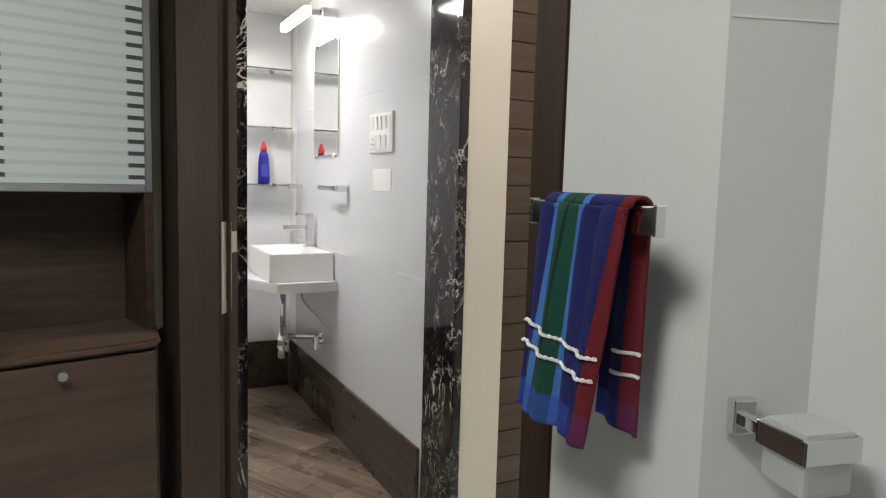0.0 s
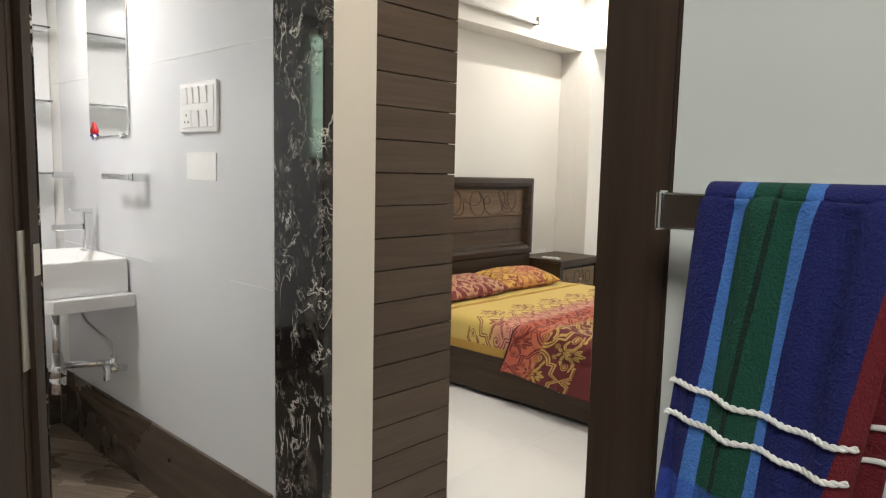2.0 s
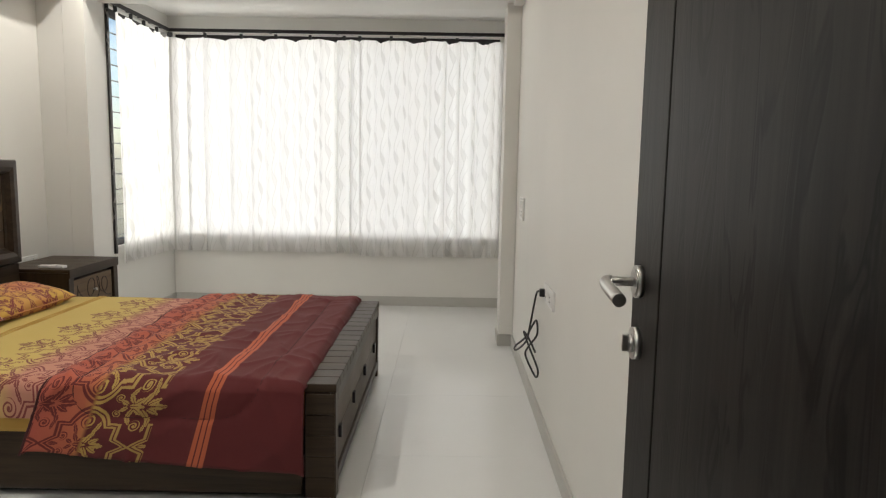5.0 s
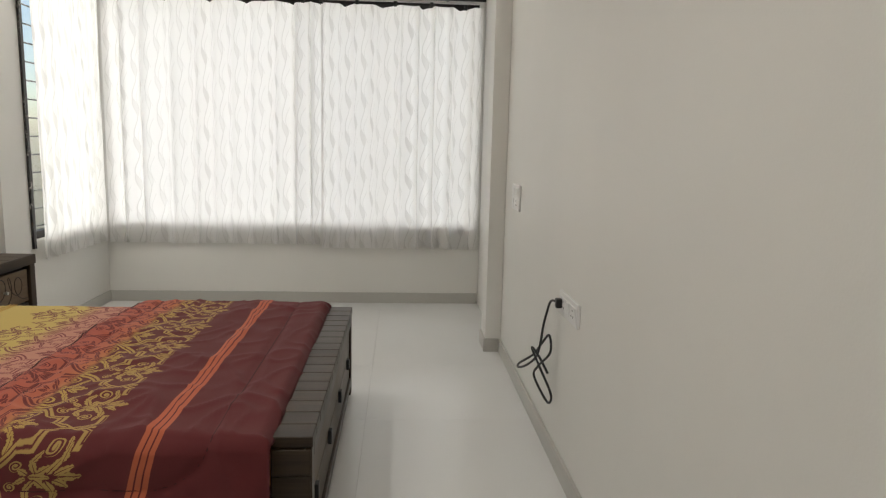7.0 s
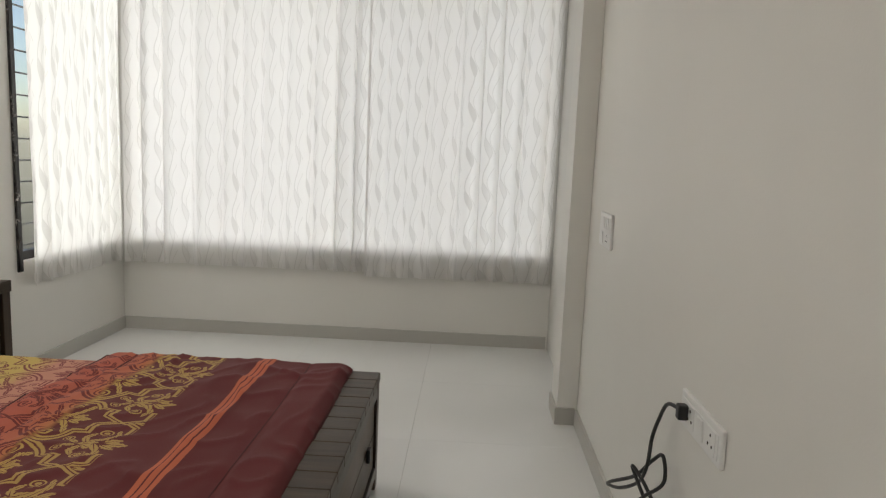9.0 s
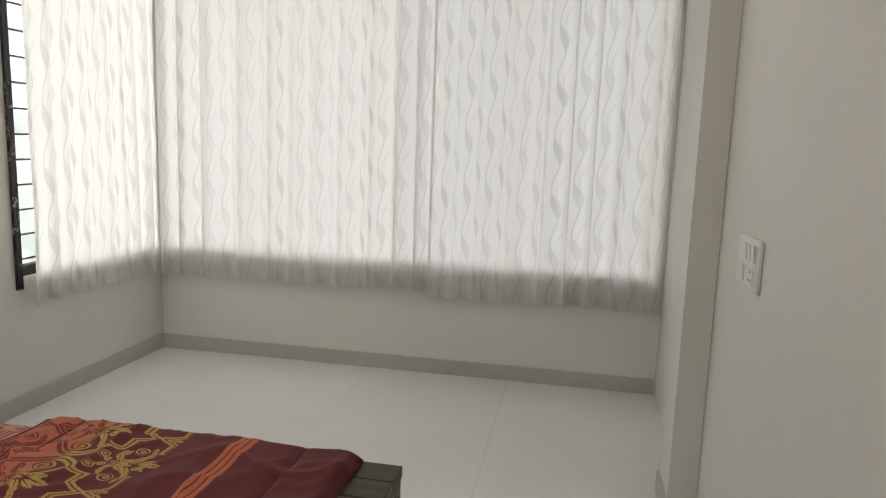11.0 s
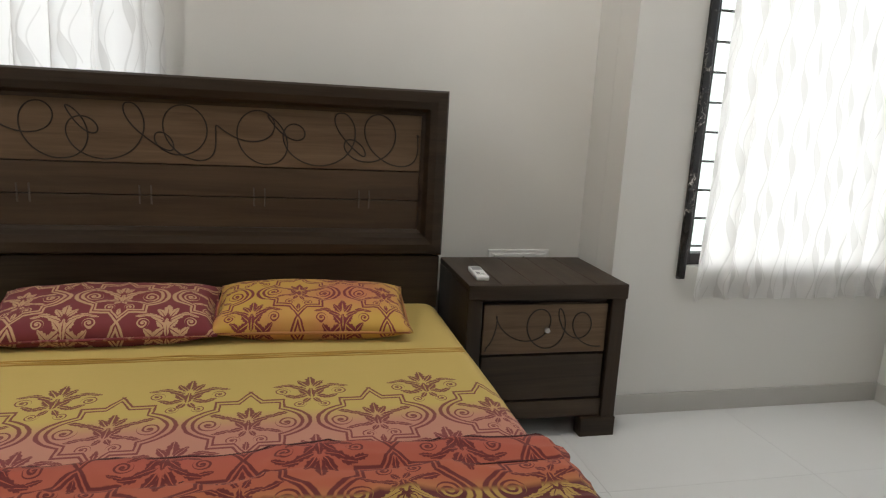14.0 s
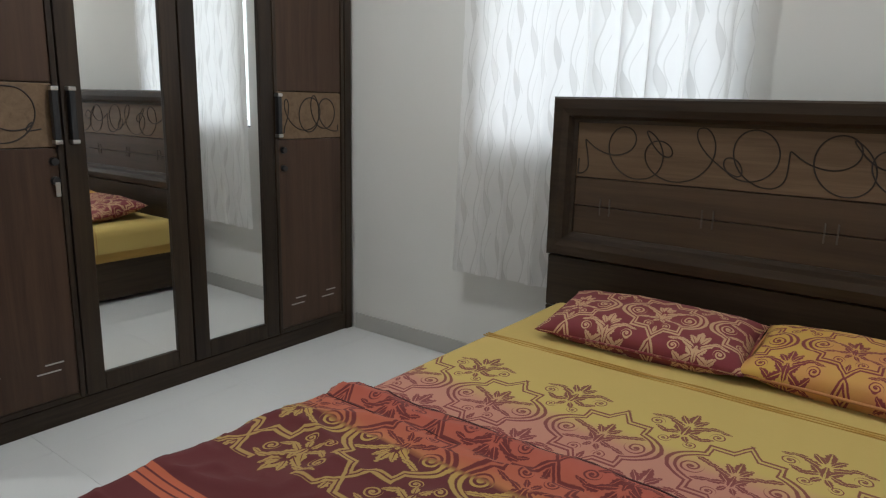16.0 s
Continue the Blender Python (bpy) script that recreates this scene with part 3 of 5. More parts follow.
# joints cut in the green tiles and the bathroom wall tiles
joint = bmesh.new()
prism(joint, [(0.662, 0.5983), (0.790, 0.5560), (0.791, 0.560), (0.663, 0.603)], 1.585, 1.588)
tagged(part("tile_joint", joint, GROUT), "thin pale joint between green wall tiles", "tile joint", "", "structure")
for ya, yb, za in ((2.412, 2.68, 0.993), (2.412, 4.45, 1.78), (3.3, 4.45, 0.992)):
    tagged(part("tile_joint", B(1.1485, 1.1502, ya, yb, za, za + 0.0025), GROUT), "thin pale joint between wall tiles", "tile joint", "", "structure")

# skirting
def skirt(name, *a):
    return structure(name, B(*a, bevel=0.002, segs=1), SKIRT, "grey polished tile skirting", "skirting")


skirt("baseboard_east", 7.026, 7.0395, 0.845, 3.97, 0, 0.092)
skirt("baseboard_bay_north", 5.56, 7.0395, 3.972, 3.9845, 0, 0.092)
skirt("baseboard_north", 1.71, 5.545, 4.317, 4.3295, 0, 0.092)
skirt("baseboard_pier_north", 5.546, 5.5595, 3.972, 4.316, 0, 0.092)
skirt("baseboard_pier_south", 5.607, 5.6195, 0.844, 0.936, 0, 0.092)
skirt("baseboard_pier_side", 5.607, 5.86, 0.9355, 0.948, 0, 0.092)
skirt("baseboard_south", 0.97, 5.606, 0.8305, 0.846, 0, 0.088)
structure("baseboard_bathroom_east", B(1.136, 1.1495, 2.42, 4.445, 0.0, 0.31, bevel=0.002, segs=1), SKIRT_WOOD, "dark wood-look tile skirting in the bathroom", "skirting")
structure("baseboard_bathroom_north", B(-1.04, 1.135, 4.446, 4.4595, 0.0, 0.31, bevel=0.002, segs=1), SKIRT_WOOD, "dark wood-look tile skirting in the bathroom", "skirting")

# marble lining of the bathroom doorway
marble_frame = tagged(thing("door_frame_bathroom", "polished black marble lining with white veins round the bathroom doorway", "door frame"), kind="structure")
part("jamb", B(1.149, 1.1855, 2.153, 2.409, 0, 2.12, bevel=0.004), MARBLE, marble_frame)
part("jamb", B(0.385, 0.42, 2.153, 2.409, 0, 2.12, bevel=0.004), MARBLE, marble_frame)
part("head", B(0.385, 1.1855, 2.153, 2.409, 2.122, 2.16, bevel=0.004), MARBLE, marble_frame)

# angled bedroom door frame: hinge jamb, strike jamb, head
frame_t = tagged(thing("door_frame_bedroom", "dark brown veneered frame of the angled bedroom doorway", "door frame"), kind="structure")
part("hinge_jamb", prism(bmesh.new(), [(0.6335, 0.8695), (0.80, 0.8695), (0.80, 0.972), (0.705, 0.972), (0.705, 0.954), (0.6335, 0.954)], 0, 2.16, 0.003), FRAME_WOOD, frame_t)
strike = part("strike_jamb", prism(bmesh.new(), [(0.170, 1.672), (0.345, 1.902), (0.337, 1.987), (0.148, 1.987), (0.150, 1.852)], 0, 2.16, 0.004), FRAME_WOOD, frame_t)
part("head", prism(bmesh.new(), [(0.65, 0.95), (0.80, 1.02), (0.345, 1.90), (0.18, 1.70)], 2.09, 2.158, 0.003), FRAME_WOOD, frame_t)
part("stop_bead", prism(bmesh.new(), [(0.296, 1.858), (0.312, 1.838), (0.318, 1.846), (0.302, 1.866)], 0, 2.09), FRAME_WOOD, frame_t)
a, b = Vector((0.170, 1.672, 0)), Vector((0.345, 1.902, 0))
d = (b - a).normalized()
n = Vector((d.y, -d.x, 0))


def on_jamb(s0, s1, h0, h1, z0, z1):
    q = [a + d * s0 + n * h0, a + d * s1 + n * h0, a + d * s1 + n * h1, a + d * s0 + n * h1]
    bm = prism(bmesh.new(), [(p.x, p.y) for p in q], z0, z1)
    bmesh.ops.recalc_face_normals(bm, faces=bm.faces[:])
    return bm


part("strike_plate", on_jamb(0.198, 0.248, -0.002, 0.003, 1.03, 1.268), PLATE, strike, "nickel strike plate with lip")
part("strike_lip", on_jamb(0.2482, 0.275, 0.0, 0.004, 1.185, 1.24), PLATE, strike)
for z0, z1 in ((1.19, 1.23), (1.065, 1.135)):
    part("strike_slot", on_jamb(0.217, 0.235, 0.0025, 0.0042, z0, z1), CARVED_PALE, strike)
for z in (1.25, 1.16, 1.05):
    c = a + d * 0.227 + Vector((0, 0, z))
    part("screw", cylinder(bmesh.new(), c + n * 0.002, c + n * 0.0045, 0.005, 10), STEEL, strike)
part("edge_bead", on_jamb(0.190, 0.194, -0.001, 0.0015, 0.0, 2.09), CARVED, strike)

# ---- bedroom: bed ----
HX0, HX1, HY = 3.075, 4.838, 4.07


def frame_moulding(bm, x0, x1, z0, z1, w, y_out, y_in, y_back):
    """A picture-frame moulding in the plane y: a raised rounded rim that slopes to its inner edge."""
    prof = [(0.0, y_back), (0.0, y_out + 0.012), (0.008, y_out), (w * 0.45, y_out - 0.004), (w * 0.72, y_out + 0.004), (w * 0.86, y_in - 0.012), (w, y_in - 0.006), (w, y_back)]
    loops = []
    for cx, cz, sx, sz in ((x0, z0, 1, 1), (x1, z0, -1, 1), (x1, z1, -1, -1), (x0, z1, 1, -1)):
        loops.append([bm.verts.new((cx + sx * o, y, cz + sz * o)) for o, y in prof])
    k = len(prof)
    for i in range(4):
        p, q = loops[i], loops[(i + 1) % 4]
        for j in range(k):
            bm.faces.new((p[j], q[j], q[(j + 1) % k], p[(j + 1) % k]))
    bmesh.ops.recalc_face_normals(bm, faces=bm.faces[:])
    return bm


def curl_path(x0, x1, z0, z1, y, loops, seed):
    """One carved line that wanders along a board in overlapping loops of many sizes."""
    rng = random.Random(seed)
    p1, p2 = rng.uniform(0, 6.28), rng.uniform(0, 6.28)
    mid, h, n = (z0 + z1) / 2, (z1 - z0) / 2, loops * 20
    pts = []
    for i in range(n + 1):
        th = 2 * math.pi * loops * i / n
        r = h * (0.60 + 0.34 * math.sin(th * 0.43 + p1))
        cx = x0 + (x1 - x0) * i / n + 0.35 * h * math.sin(th * 0.31 + p2)
        cz = mid + (h - r) * 0.95 * math.sin(th * 0.57 + p2)
        px, pz = cx + r * math.cos(th + p2), cz + r * math.sin(th + p2)
        pts.append((min(max(px, x0 + 0.004), x1 - 0.004), y, min(max(pz, z0 + 0.004), z1 - 0.004)))
    return smooth_path(pts, 3)


bed = thing("bed", "dark espresso wooden double bed with carved headboard", "bed")
hb = part("headboard", frame_moulding(bmesh.new(), HX0, HX1, 0.70, 1.352, 0.10, HY, HY + 0.045, HY + 0.13), BED_WOOD, bed)
part("headboard_back", B(HX0 + 0.01, HX1 - 0.01, HY + 0.075, HY + 0.13, 0.70, 1.34), BED_WOOD, hb)
part("inlay_panel", B(HX0 + 0.095, HX1 - 0.095, HY + 0.045, HY + 0.074, 1.034, 1.256, bevel=0.003), LIGHT_WOOD, hb, "lighter walnut panel with carved curls")
for z0, z1 in ((0.917, 1.030), (0.796, 0.914)):
    part("headboard_plank", B(HX0 + 0.095, HX1 - 0.095, HY + 0.047, HY + 0.074, z0, z1, bevel=0.002, segs=1), MID_WOOD, hb)
part("carving", tube(bmesh.new(), curl_path(3.18, 4.735, 1.040, 1.252, HY + 0.0445, 15, 11), 0.0027, 6), CARVED, hb)
for xc in (3.31, 3.715, 4.12, 4.52):
    st = bmesh.new()
    for dx in (-0.02, 0.02):
        box(st, xc + dx - 0.003, xc + dx + 0.003, HY + 0.043, HY + 0.047, 0.882, 0.952, bevel=0.001, segs=1)
    part("stitch_inlay", st, CARVED_PALE, hb, "pair of pale metal stitches")
for z0, z1 in ((0.475, 0.695), (0.24, 0.472), (0.0, 0.237)):
    part("lower_plank", B(HX0 + 0.006, HX1 - 0.006, HY + 0.02, HY + 0.125, z0, z1, bevel=0.003, segs=1), BED_WOOD, bed)
FX0, FX1 = 3.180, 4.850
side = B(3.142, 3.180, 1.915, HY + 0.018, 0.03, 0.425, bevel=0.004)
part("side_rail", side, BED_WOOD_Y, bed)
part("side_rail", B(4.765, 4.803, 1.915, HY + 0.018, 0.03, 0.425, bevel=0.004), BED_WOOD_Y, bed)
part("slat_base", B(3.181, 4.764, 1.92, HY + 0.018, 0.16, 0.27), BED_WOOD_Y, bed)
foot = part("footboard", B(FX0 - 0.012, FX1, 1.80, 1.905, 0.0, 0.447, bevel=0.006), BED_WOOD, bed)
n_slat = 17
for i in range(n_slat):
    x0 = FX0 - 0.016 + (FX1 + 0.004 - FX0 + 0.016) * i / n_slat
    x1 = FX0 - 0.016 + (FX1 + 0.004 - FX0 + 0.016) * (i + 1) / n_slat
    part("top_slat", B(x0 + 0.0012, x1 - 0.0012, 1.775, 1.912, 0.449, 0.485, bevel=0.003, segs=1), BED_WOOD_Y, foot)
for k in range(5):
    part("post_board", B(FX0 - 0.018, FX0 - 0.0122, 1.782, 1.902, 0.006 + 0.088 * k, 0.006 + 0.088 * k + 0.0855, bevel=0.002, segs=1), BED_WOOD_Y, foot)
fm = bmesh.new()
for x0, x1, z0, z1 in ((FX0 - 0.012, FX0 + 0.045, 0.0, 0.447), (FX1 - 0.057, FX1, 0.0, 0.447), (FX0 + 0.046, FX1 - 0.058, 0.395, 0.447), (FX0 + 0.046, FX1 - 0.058, 0.05, 0.10)):
    box(fm, x0, x1, 1.778, 1.799, z0, z1, bevel=0.004)
part("footboard_frame", fm, BED_WOOD, foot)
for z0, z1 in ((0.25, 0.39), (0.105, 0.247)):
    part("footboard_plank", B(FX0 + 0.05, FX1 - 0.062, 1.788, 1.7995, z0, z1, bevel=0.002, segs=1), MID_WOOD, foot)
for xc in (3.30, 3.72, 4.15, 4.60):
    part("knob", B(xc - 0.018, xc + 0.018, 1.772, 1.787, 0.215, 0.268, bevel=0.004), BLACK_PLASTIC, foot, "small square black knob")

# mattress in its printed sheet
MX0, MX1, MY0, MY1, MZ = 3.120, 4.822, 1.915, 4.085, 0.494


def drape_sheet(bm, nu, nv, z_top, bulge, wrinkle):
    def at(a, b):
        s = -0.085 + a * (MX1 - MX0 + 0.17)
        x = MX0 + min(max(s, 0), MX1 - MX0)
        down = max(-s, s - (MX1 - MX0), 0)
        y = MY0 + b * (MY1 - MY0)
        edge = min(x - MX0, MX1 - x, 0.05) / 0.05
        z = z_top - 0.022 * (1 - edge) ** 2 - down * 1.6
        z += wrinkle * noise.noise((x * 2.6, y * 2.2, 3.1)) + wrinkle * 0.4 * noise.noise((x * 9, y * 5, 1.7))
        return Vector((x + (-bulge if s < 0 else bulge if s > MX1 - MX0 else 0), y, z))

    return grid(bm, nu, nv, at, lambda a, b: (MX0 - 0.085 + a * (MX1 - MX0 + 0.17), MY0 + b * (MY1 - MY0)))


mattress = thing("mattress", "mattress in a yellow sheet with maroon scroll print on the bed", "mattress")
part("mattress_core", B(MX0 + 0.006, MX1 - 0.006, MY0 + 0.005, MY1 - 0.004, 0.272, MZ - 0.02, bevel=0.02), YELLOW_CLOTH, mattress)
part("bedsheet", drape_sheet(bmesh.new(), 90, 110, MZ, 0.004, 0.004), SHEET, mattress)
fold = bmesh.new()
for k in range(3):
    tube(fold, [(MX0 + 0.02 + (MX1 - MX0 - 0.04) * i / 40, 3.519 + 0.016 * k + 0.006 * noise.noise((i * 0.4, k, 0)), MZ + 0.001 + 0.003 * noise.noise((i * 0.3, 4.0 + k, 0))) for i in range(41)], 0.0026, 6)
part("pleat", fold, YELLOW_CLOTH, mattress)

# folded duvet that hangs over both long sides
DY0, DY1, DZ = 1.888, 2.90, 0.519


def duvet_drop(b):
    return 0.385 - 0.07 * b


def seam_gap(s, y):
    """Distance to the stitched line that runs round the duvet, inset from its edges."""
    hx, hy, r = (MX1 - MX0) / 2 + 0.17, 0.36, 0.14
    qx, qy = abs(s - (MX1 - MX0) / 2) - hx + r, abs(y - (DY0 + 0.17 + hy)) - hy + r
    out = math.hypot(max(qx, 0), max(qy, 0)) + min(max(qx, qy), 0) - r
    return abs(out)


def duvet_point(a, b):
    drop = duvet_drop(b)
    width = MX1 - MX0 + 0.01
    total = width + 2 * drop
    s = a * total - drop
    y = DY0 + b * (DY1 - DY0)
    flare = 0.008 + 0.012 * noise.noise((y * 5, 2.2 if s < 0 else 7.7, 0.4))
    dip = max(0.0, 1 - seam_gap(s, y) / 0.035)
    crease = (1 - abs(noise.noise((s * 2.2 + y * 1.4, y * 4.6 - s * 1.1, 4.4)))) ** 9
    fine = (1 - abs(noise.noise((s * 5.5, y * 8.0 + s * 2.0, 8.1)))) ** 10
    wr = 0.012 * noise.noise((s * 2.1, y * 3.2, 0.3)) + 0.006 * noise.noise((s * 7, y * 6, 5.3)) + 0.016 * crease + 0.008 * fine - 0.013 * dip ** 1.5
    wr = max(wr, -0.012)
    ends = min(b, 1 - b, 0.05) / 0.05
    puff = 0.02 * (1 - (1 - ends) ** 2)
    x_l = MX0 - 0.005
    if s < 0 or s > width:
        d, sign, x_e = (-s, -1, x_l) if s < 0 else (s - width, 1, x_l + width)
        r = 0.045
        skew = 0.36 * min(1.0, b * 2.2) * max(d - 0.02, 0)
        if d < r:
            return Vector((x_e + sign * d * 0.55, y + skew, DZ - 0.02 + puff - d * d / (2 * r) + wr * 0.6))
        return Vector((x_e + sign * (r * 0.55 + flare + 0.5 * puff + wr * 0.8 + 0.012 * min(1, (d - r) * 5)), y + skew, DZ - 0.02 + puff - r / 2 - (d - r)))
    slope = -0.02 * (1 - b / 0.03) if b < 0.03 else 0
    return Vector((x_l + s, y, DZ - 0.02 + puff + wr + slope))


def duvet_uv(a, b):
    drop = duvet_drop(b)
    return (MX0 - 0.005 - drop + a * (MX1 - MX0 + 0.01 + 2 * drop), DY0 + b * (DY1 - DY0))


duvet = thing("duvet", "maroon duvet with gold damask border and orange stripes across the bed", "duvet")
db = grid(bmesh.new(), 180, 96, duvet_point, duvet_uv)
part("duvet_cover", thicken(db, 0.016), DUVET, duvet)
edge_pts = [duvet_point(i / 160, 1.0) + Vector((0, 0.003, -0.004)) for i in range(161)]
part("piping", tube(bmesh.new(), edge_pts, 0.006, 6), DUVET_EDGE, duvet)


def duvet_at(s, y):
    b = (y - DY0) / (DY1 - DY0)
    drop = duvet_drop(b)
    return duvet_point((s + drop) / (MX1 - MX0 + 0.01 + 2 * drop), b)


seam = []
hx, hy, rr = (MX1 - MX0) / 2 + 0.17, 0.36, 0.14
for cx, cy, a0 in ((hx - rr, hy - rr, 0), (-hx + rr, hy - rr, 90), (-hx + rr, -hy + rr, 180), (hx - rr, -hy + rr, 270)):
    for k in range(10):
        g = radians(a0 + 10 * k)
        seam.append((cx + rr * math.cos(g), cy + rr * math.sin(g)))
seam.append(seam[0])
seam_pts = []
for (ax, ay), (bx, by) in zip(seam, seam[1:]):
    k = max(1, int(math.hypot(bx - ax, by - ay) / 0.02))
    seam_pts += [duvet_at((MX1 - MX0) / 2 + ax + (bx - ax) * i / k, DY0 + 0.17 + hy + ay + (by - ay) * i / k) for i in range(k)]
part("quilting_seam", tube(bmesh.new(), seam_pts, 0.0024, 5), DUVET_EDGE, duvet)


def pillow(name, label, loc, rz, tilt, w, h, t, mat):
    ob = thing(name, label, "pillow", "pillows on the bed", pose(*loc, tilt, 0, rz))
    bm = bmesh.new()
    uv = bm.loops.layers.uv.verify()
    N, M = 36, 26
    for side_ in (1, -1):
        vs = []
        for j in range(M + 1):
            row = []
            for i in range(N + 1):
                a, b = 2 * i / N - 1, 2 * j / M - 1
                k = (1 - abs(a) ** 3.2) ** 0.55 * (1 - abs(b) ** 3.0) ** 0.55 if abs(a) < 1 and abs(b) < 1 else 0
                pinch = 1 - 0.06 * (1 - abs(a * b)) if max(abs(a), abs(b)) > 0.9 else 1
                wr = 0.06 * noise.noise((a * 3 + loc[0] * 5, b * 3, side_)) + 0.03 * noise.noise((a * 9, b * 8 + loc[0], side_))
                row.append(bm.verts.new((a * w / 2 * pinch, b * h / 2 * pinch, side_ * t / 2 * k * (0.9 + wr * 1.6) + 0.006 * noise.noise((a * 2, b * 2, 9)))))
            vs.append(row)
        for j in range(M):
            for i in range(N):
                f = bm.faces.new((vs[j][i], vs[j][i + 1], vs[j + 1][i + 1], vs[j + 1][i])[::side_])
                f.smooth = True
                for loop in f.loops:
                    loop[uv].uv = (loop.vert.co.x + 1.0, loop.vert.co.y + 1.0)
    bmesh.ops.remove_doubles(bm, verts=bm.verts[:], dist=0.0015)
    part("pillowcase", bm, mat, ob)
    rim = [(sx * w / 2 * 0.965, sy * h / 2 * 0.965, 0) for sx, sy in ((-1, -1), (1, -1), (1, 1), (-1, 1), (-1, -1))]
    path = []
    for p, q in zip(rim, rim[1:]):
        for i in range(14):
            f = i / 14
            path.append(tuple(p[c] + (q[c] - p[c]) * f for c in range(3)))
    part("seam_piping", tube(bmesh.new(), path + [rim[0]], 0.005, 6), mat, ob)
    return ob


pillow("pillow", "plump pillow in a maroon and gold damask case", (3.640, 3.82, 0.556), 2, 9, 0.71, 0.39, 0.14, PILLOW_RED)
pillow("pillow", "plump pillow in a yellow and orange damask case", (4.315, 3.83, 0.558), -3, 9, 0.68, 0.39, 0.145, PILLOW_YELLOW)

# ---- bedside cabinet, remote, socket ----
ns = thing("bedside_cabinet", "dark wooden bedside cabinet with one carved walnut drawer", "bedside cabinet")
X0, X1, Y0, Y1 = 4.885, 5.54, 3.80, 4.285
for i in range(5):
    a, b = X0 + (X1 - X0) * i / 5, X0 + (X1 - X0) * (i + 1) / 5
    part("top_plank", B(a + 0.0008, b - 0.0008, Y0 + 0.012, Y1, 0.622, 0.645, bevel=0.002, segs=1), BED_WOOD_Y, ns)
part("top_edge", B(X0 - 0.002, X1 + 0.002, Y0 - 0.004, Y0 + 0.0115, 0.585, 0.646, bevel=0.006), BED_WOOD, ns)
part("side_panel", B(X0, X0 + 0.06, Y0 + 0.004, Y1, 0.0, 0.621, bevel=0.005), BED_WOOD_Z, ns)
part("side_panel", B(X1 - 0.06, X1, Y0 + 0.004, Y1, 0.0, 0.621, bevel=0.005), BED_WOOD_Z, ns)
part("back_panel", B(X0 + 0.061, X1 - 0.061, Y1 - 0.02, Y1, 0.09, 0.621), BED_WOOD, ns)
part("carcass", B(X0 + 0.061, X1 - 0.061, Y0 + 0.05, Y1 - 0.021, 0.09, 0.621), CARVED, ns)
part("plinth", B(X0 + 0.061, X1 - 0.061, Y0 + 0.016, Y0 + 0.045, 0.085, 0.158, bevel=0.003), BED_WOOD, ns)
for xa, xb in ((X0 - 0.003, X0 + 0.15), (X1 - 0.15, X1 + 0.003)):
    part("foot", B(xa, xb, Y0 - 0.002, Y0 + 0.06, 0.0, 0.083, bevel=0.004), BED_WOOD, ns)
dr = part("drawer", B(X0 + 0.07, X1 - 0.07, Y0 + 0.018, Y0 + 0.049, 0.362, 0.562, bevel=0.004), LIGHT_WOOD, ns, "walnut drawer front with carved curls")
part("carving", tube(bmesh.new(), curl_path(X0 + 0.08, X1 - 0.08, 0.372, 0.552, Y0 + 0.0175, 4, 5), 0.0026, 6), CARVED, dr)
part("knob", cylinder(cylinder(bmesh.new(), (5.212, Y0 + 0.018, 0.462), (5.212, Y0 + 0.002, 0.462), 0.005, 10), (5.212, Y0 + 0.003, 0.462), (5.212, Y0 - 0.008, 0.462), 0.011, 14, 0.009), STEEL, dr, "round steel knob")
part("drawer", B(X0 + 0.07, X1 - 0.07, Y0 + 0.018, Y0 + 0.049, 0.168, 0.352, bevel=0.004), BED_WOOD, ns)

remote = thing("remote_control", "small white air conditioner remote lying on the bedside cabinet", "remote control", "", pose(4.962, 3.95, 0.6462, 0, 0, -4))
part("case", B(-0.026, 0.026, -0.085, 0.085, 0.0, 0.018, bevel=0.006), WHITE_PLASTIC, remote)
part("display", B(-0.019, 0.019, 0.02, 0.068, 0.0176, 0.0186), GREY_PLASTIC, remote)
for i in range(6):
    part("button", B(-0.016 + 0.018 * (i % 2), -0.002 + 0.018 * (i % 2), -0.066 + 0.024 * (i // 2), -0.052 + 0.024 * (i // 2), 0.0178, 0.0205, bevel=0.001, segs=1), GREY_PLASTIC if i == 2 else WHITE_PLASTIC, remote)


def plate(name, label, m, w, h, rows):
    """A wall plate in its own x-z plane that faces -y, with rockers (x, z, w, h) and socket holes (x, z)."""
    ob = thing(name, label, "switch plate", "", m)
    part("cover_plate", B(-w / 2, w / 2, -0.012, 0, -h / 2, h / 2, bevel=0.005), WHITE_PLASTIC, ob)
    part("grid_frame", B(-w / 2 + 0.016, w / 2 - 0.016, -0.0145, -0.0115, -h / 2 + 0.016, h / 2 - 0.016, bevel=0.0015, segs=1), WHITE_PLASTIC, ob)
    for kind, x, z, a, b in rows:
        if kind == "rocker":
            bm = B(x - a / 2, x + a / 2, -0.019, -0.0142, z - b / 2, z + b / 2, bevel=0.0015, segs=1)
            bmesh.ops.rotate(bm, verts=bm.verts[:], cent=(x, -0.014, z), matrix=Matrix.Rotation(radians(5), 3, "X"))
            part("rocker", bm, WHITE_PLASTIC, ob)
        else:
            sock = part("socket", B(x - a / 2, x + a / 2, -0.0165, -0.0142, z - b / 2, z + b / 2, bevel=0.001, segs=1), WHITE_PLASTIC, ob)
            for dx, dz in ((-0.013, -0.011), (0.013, -0.011), (0, 0.013)):
                part("pin_hole", cylinder(bmesh.new(), (x + dx, -0.0163, z + dz), (x + dx, -0.0172, z + dz), 0.0042, 10), CARVED, sock)
    return ob


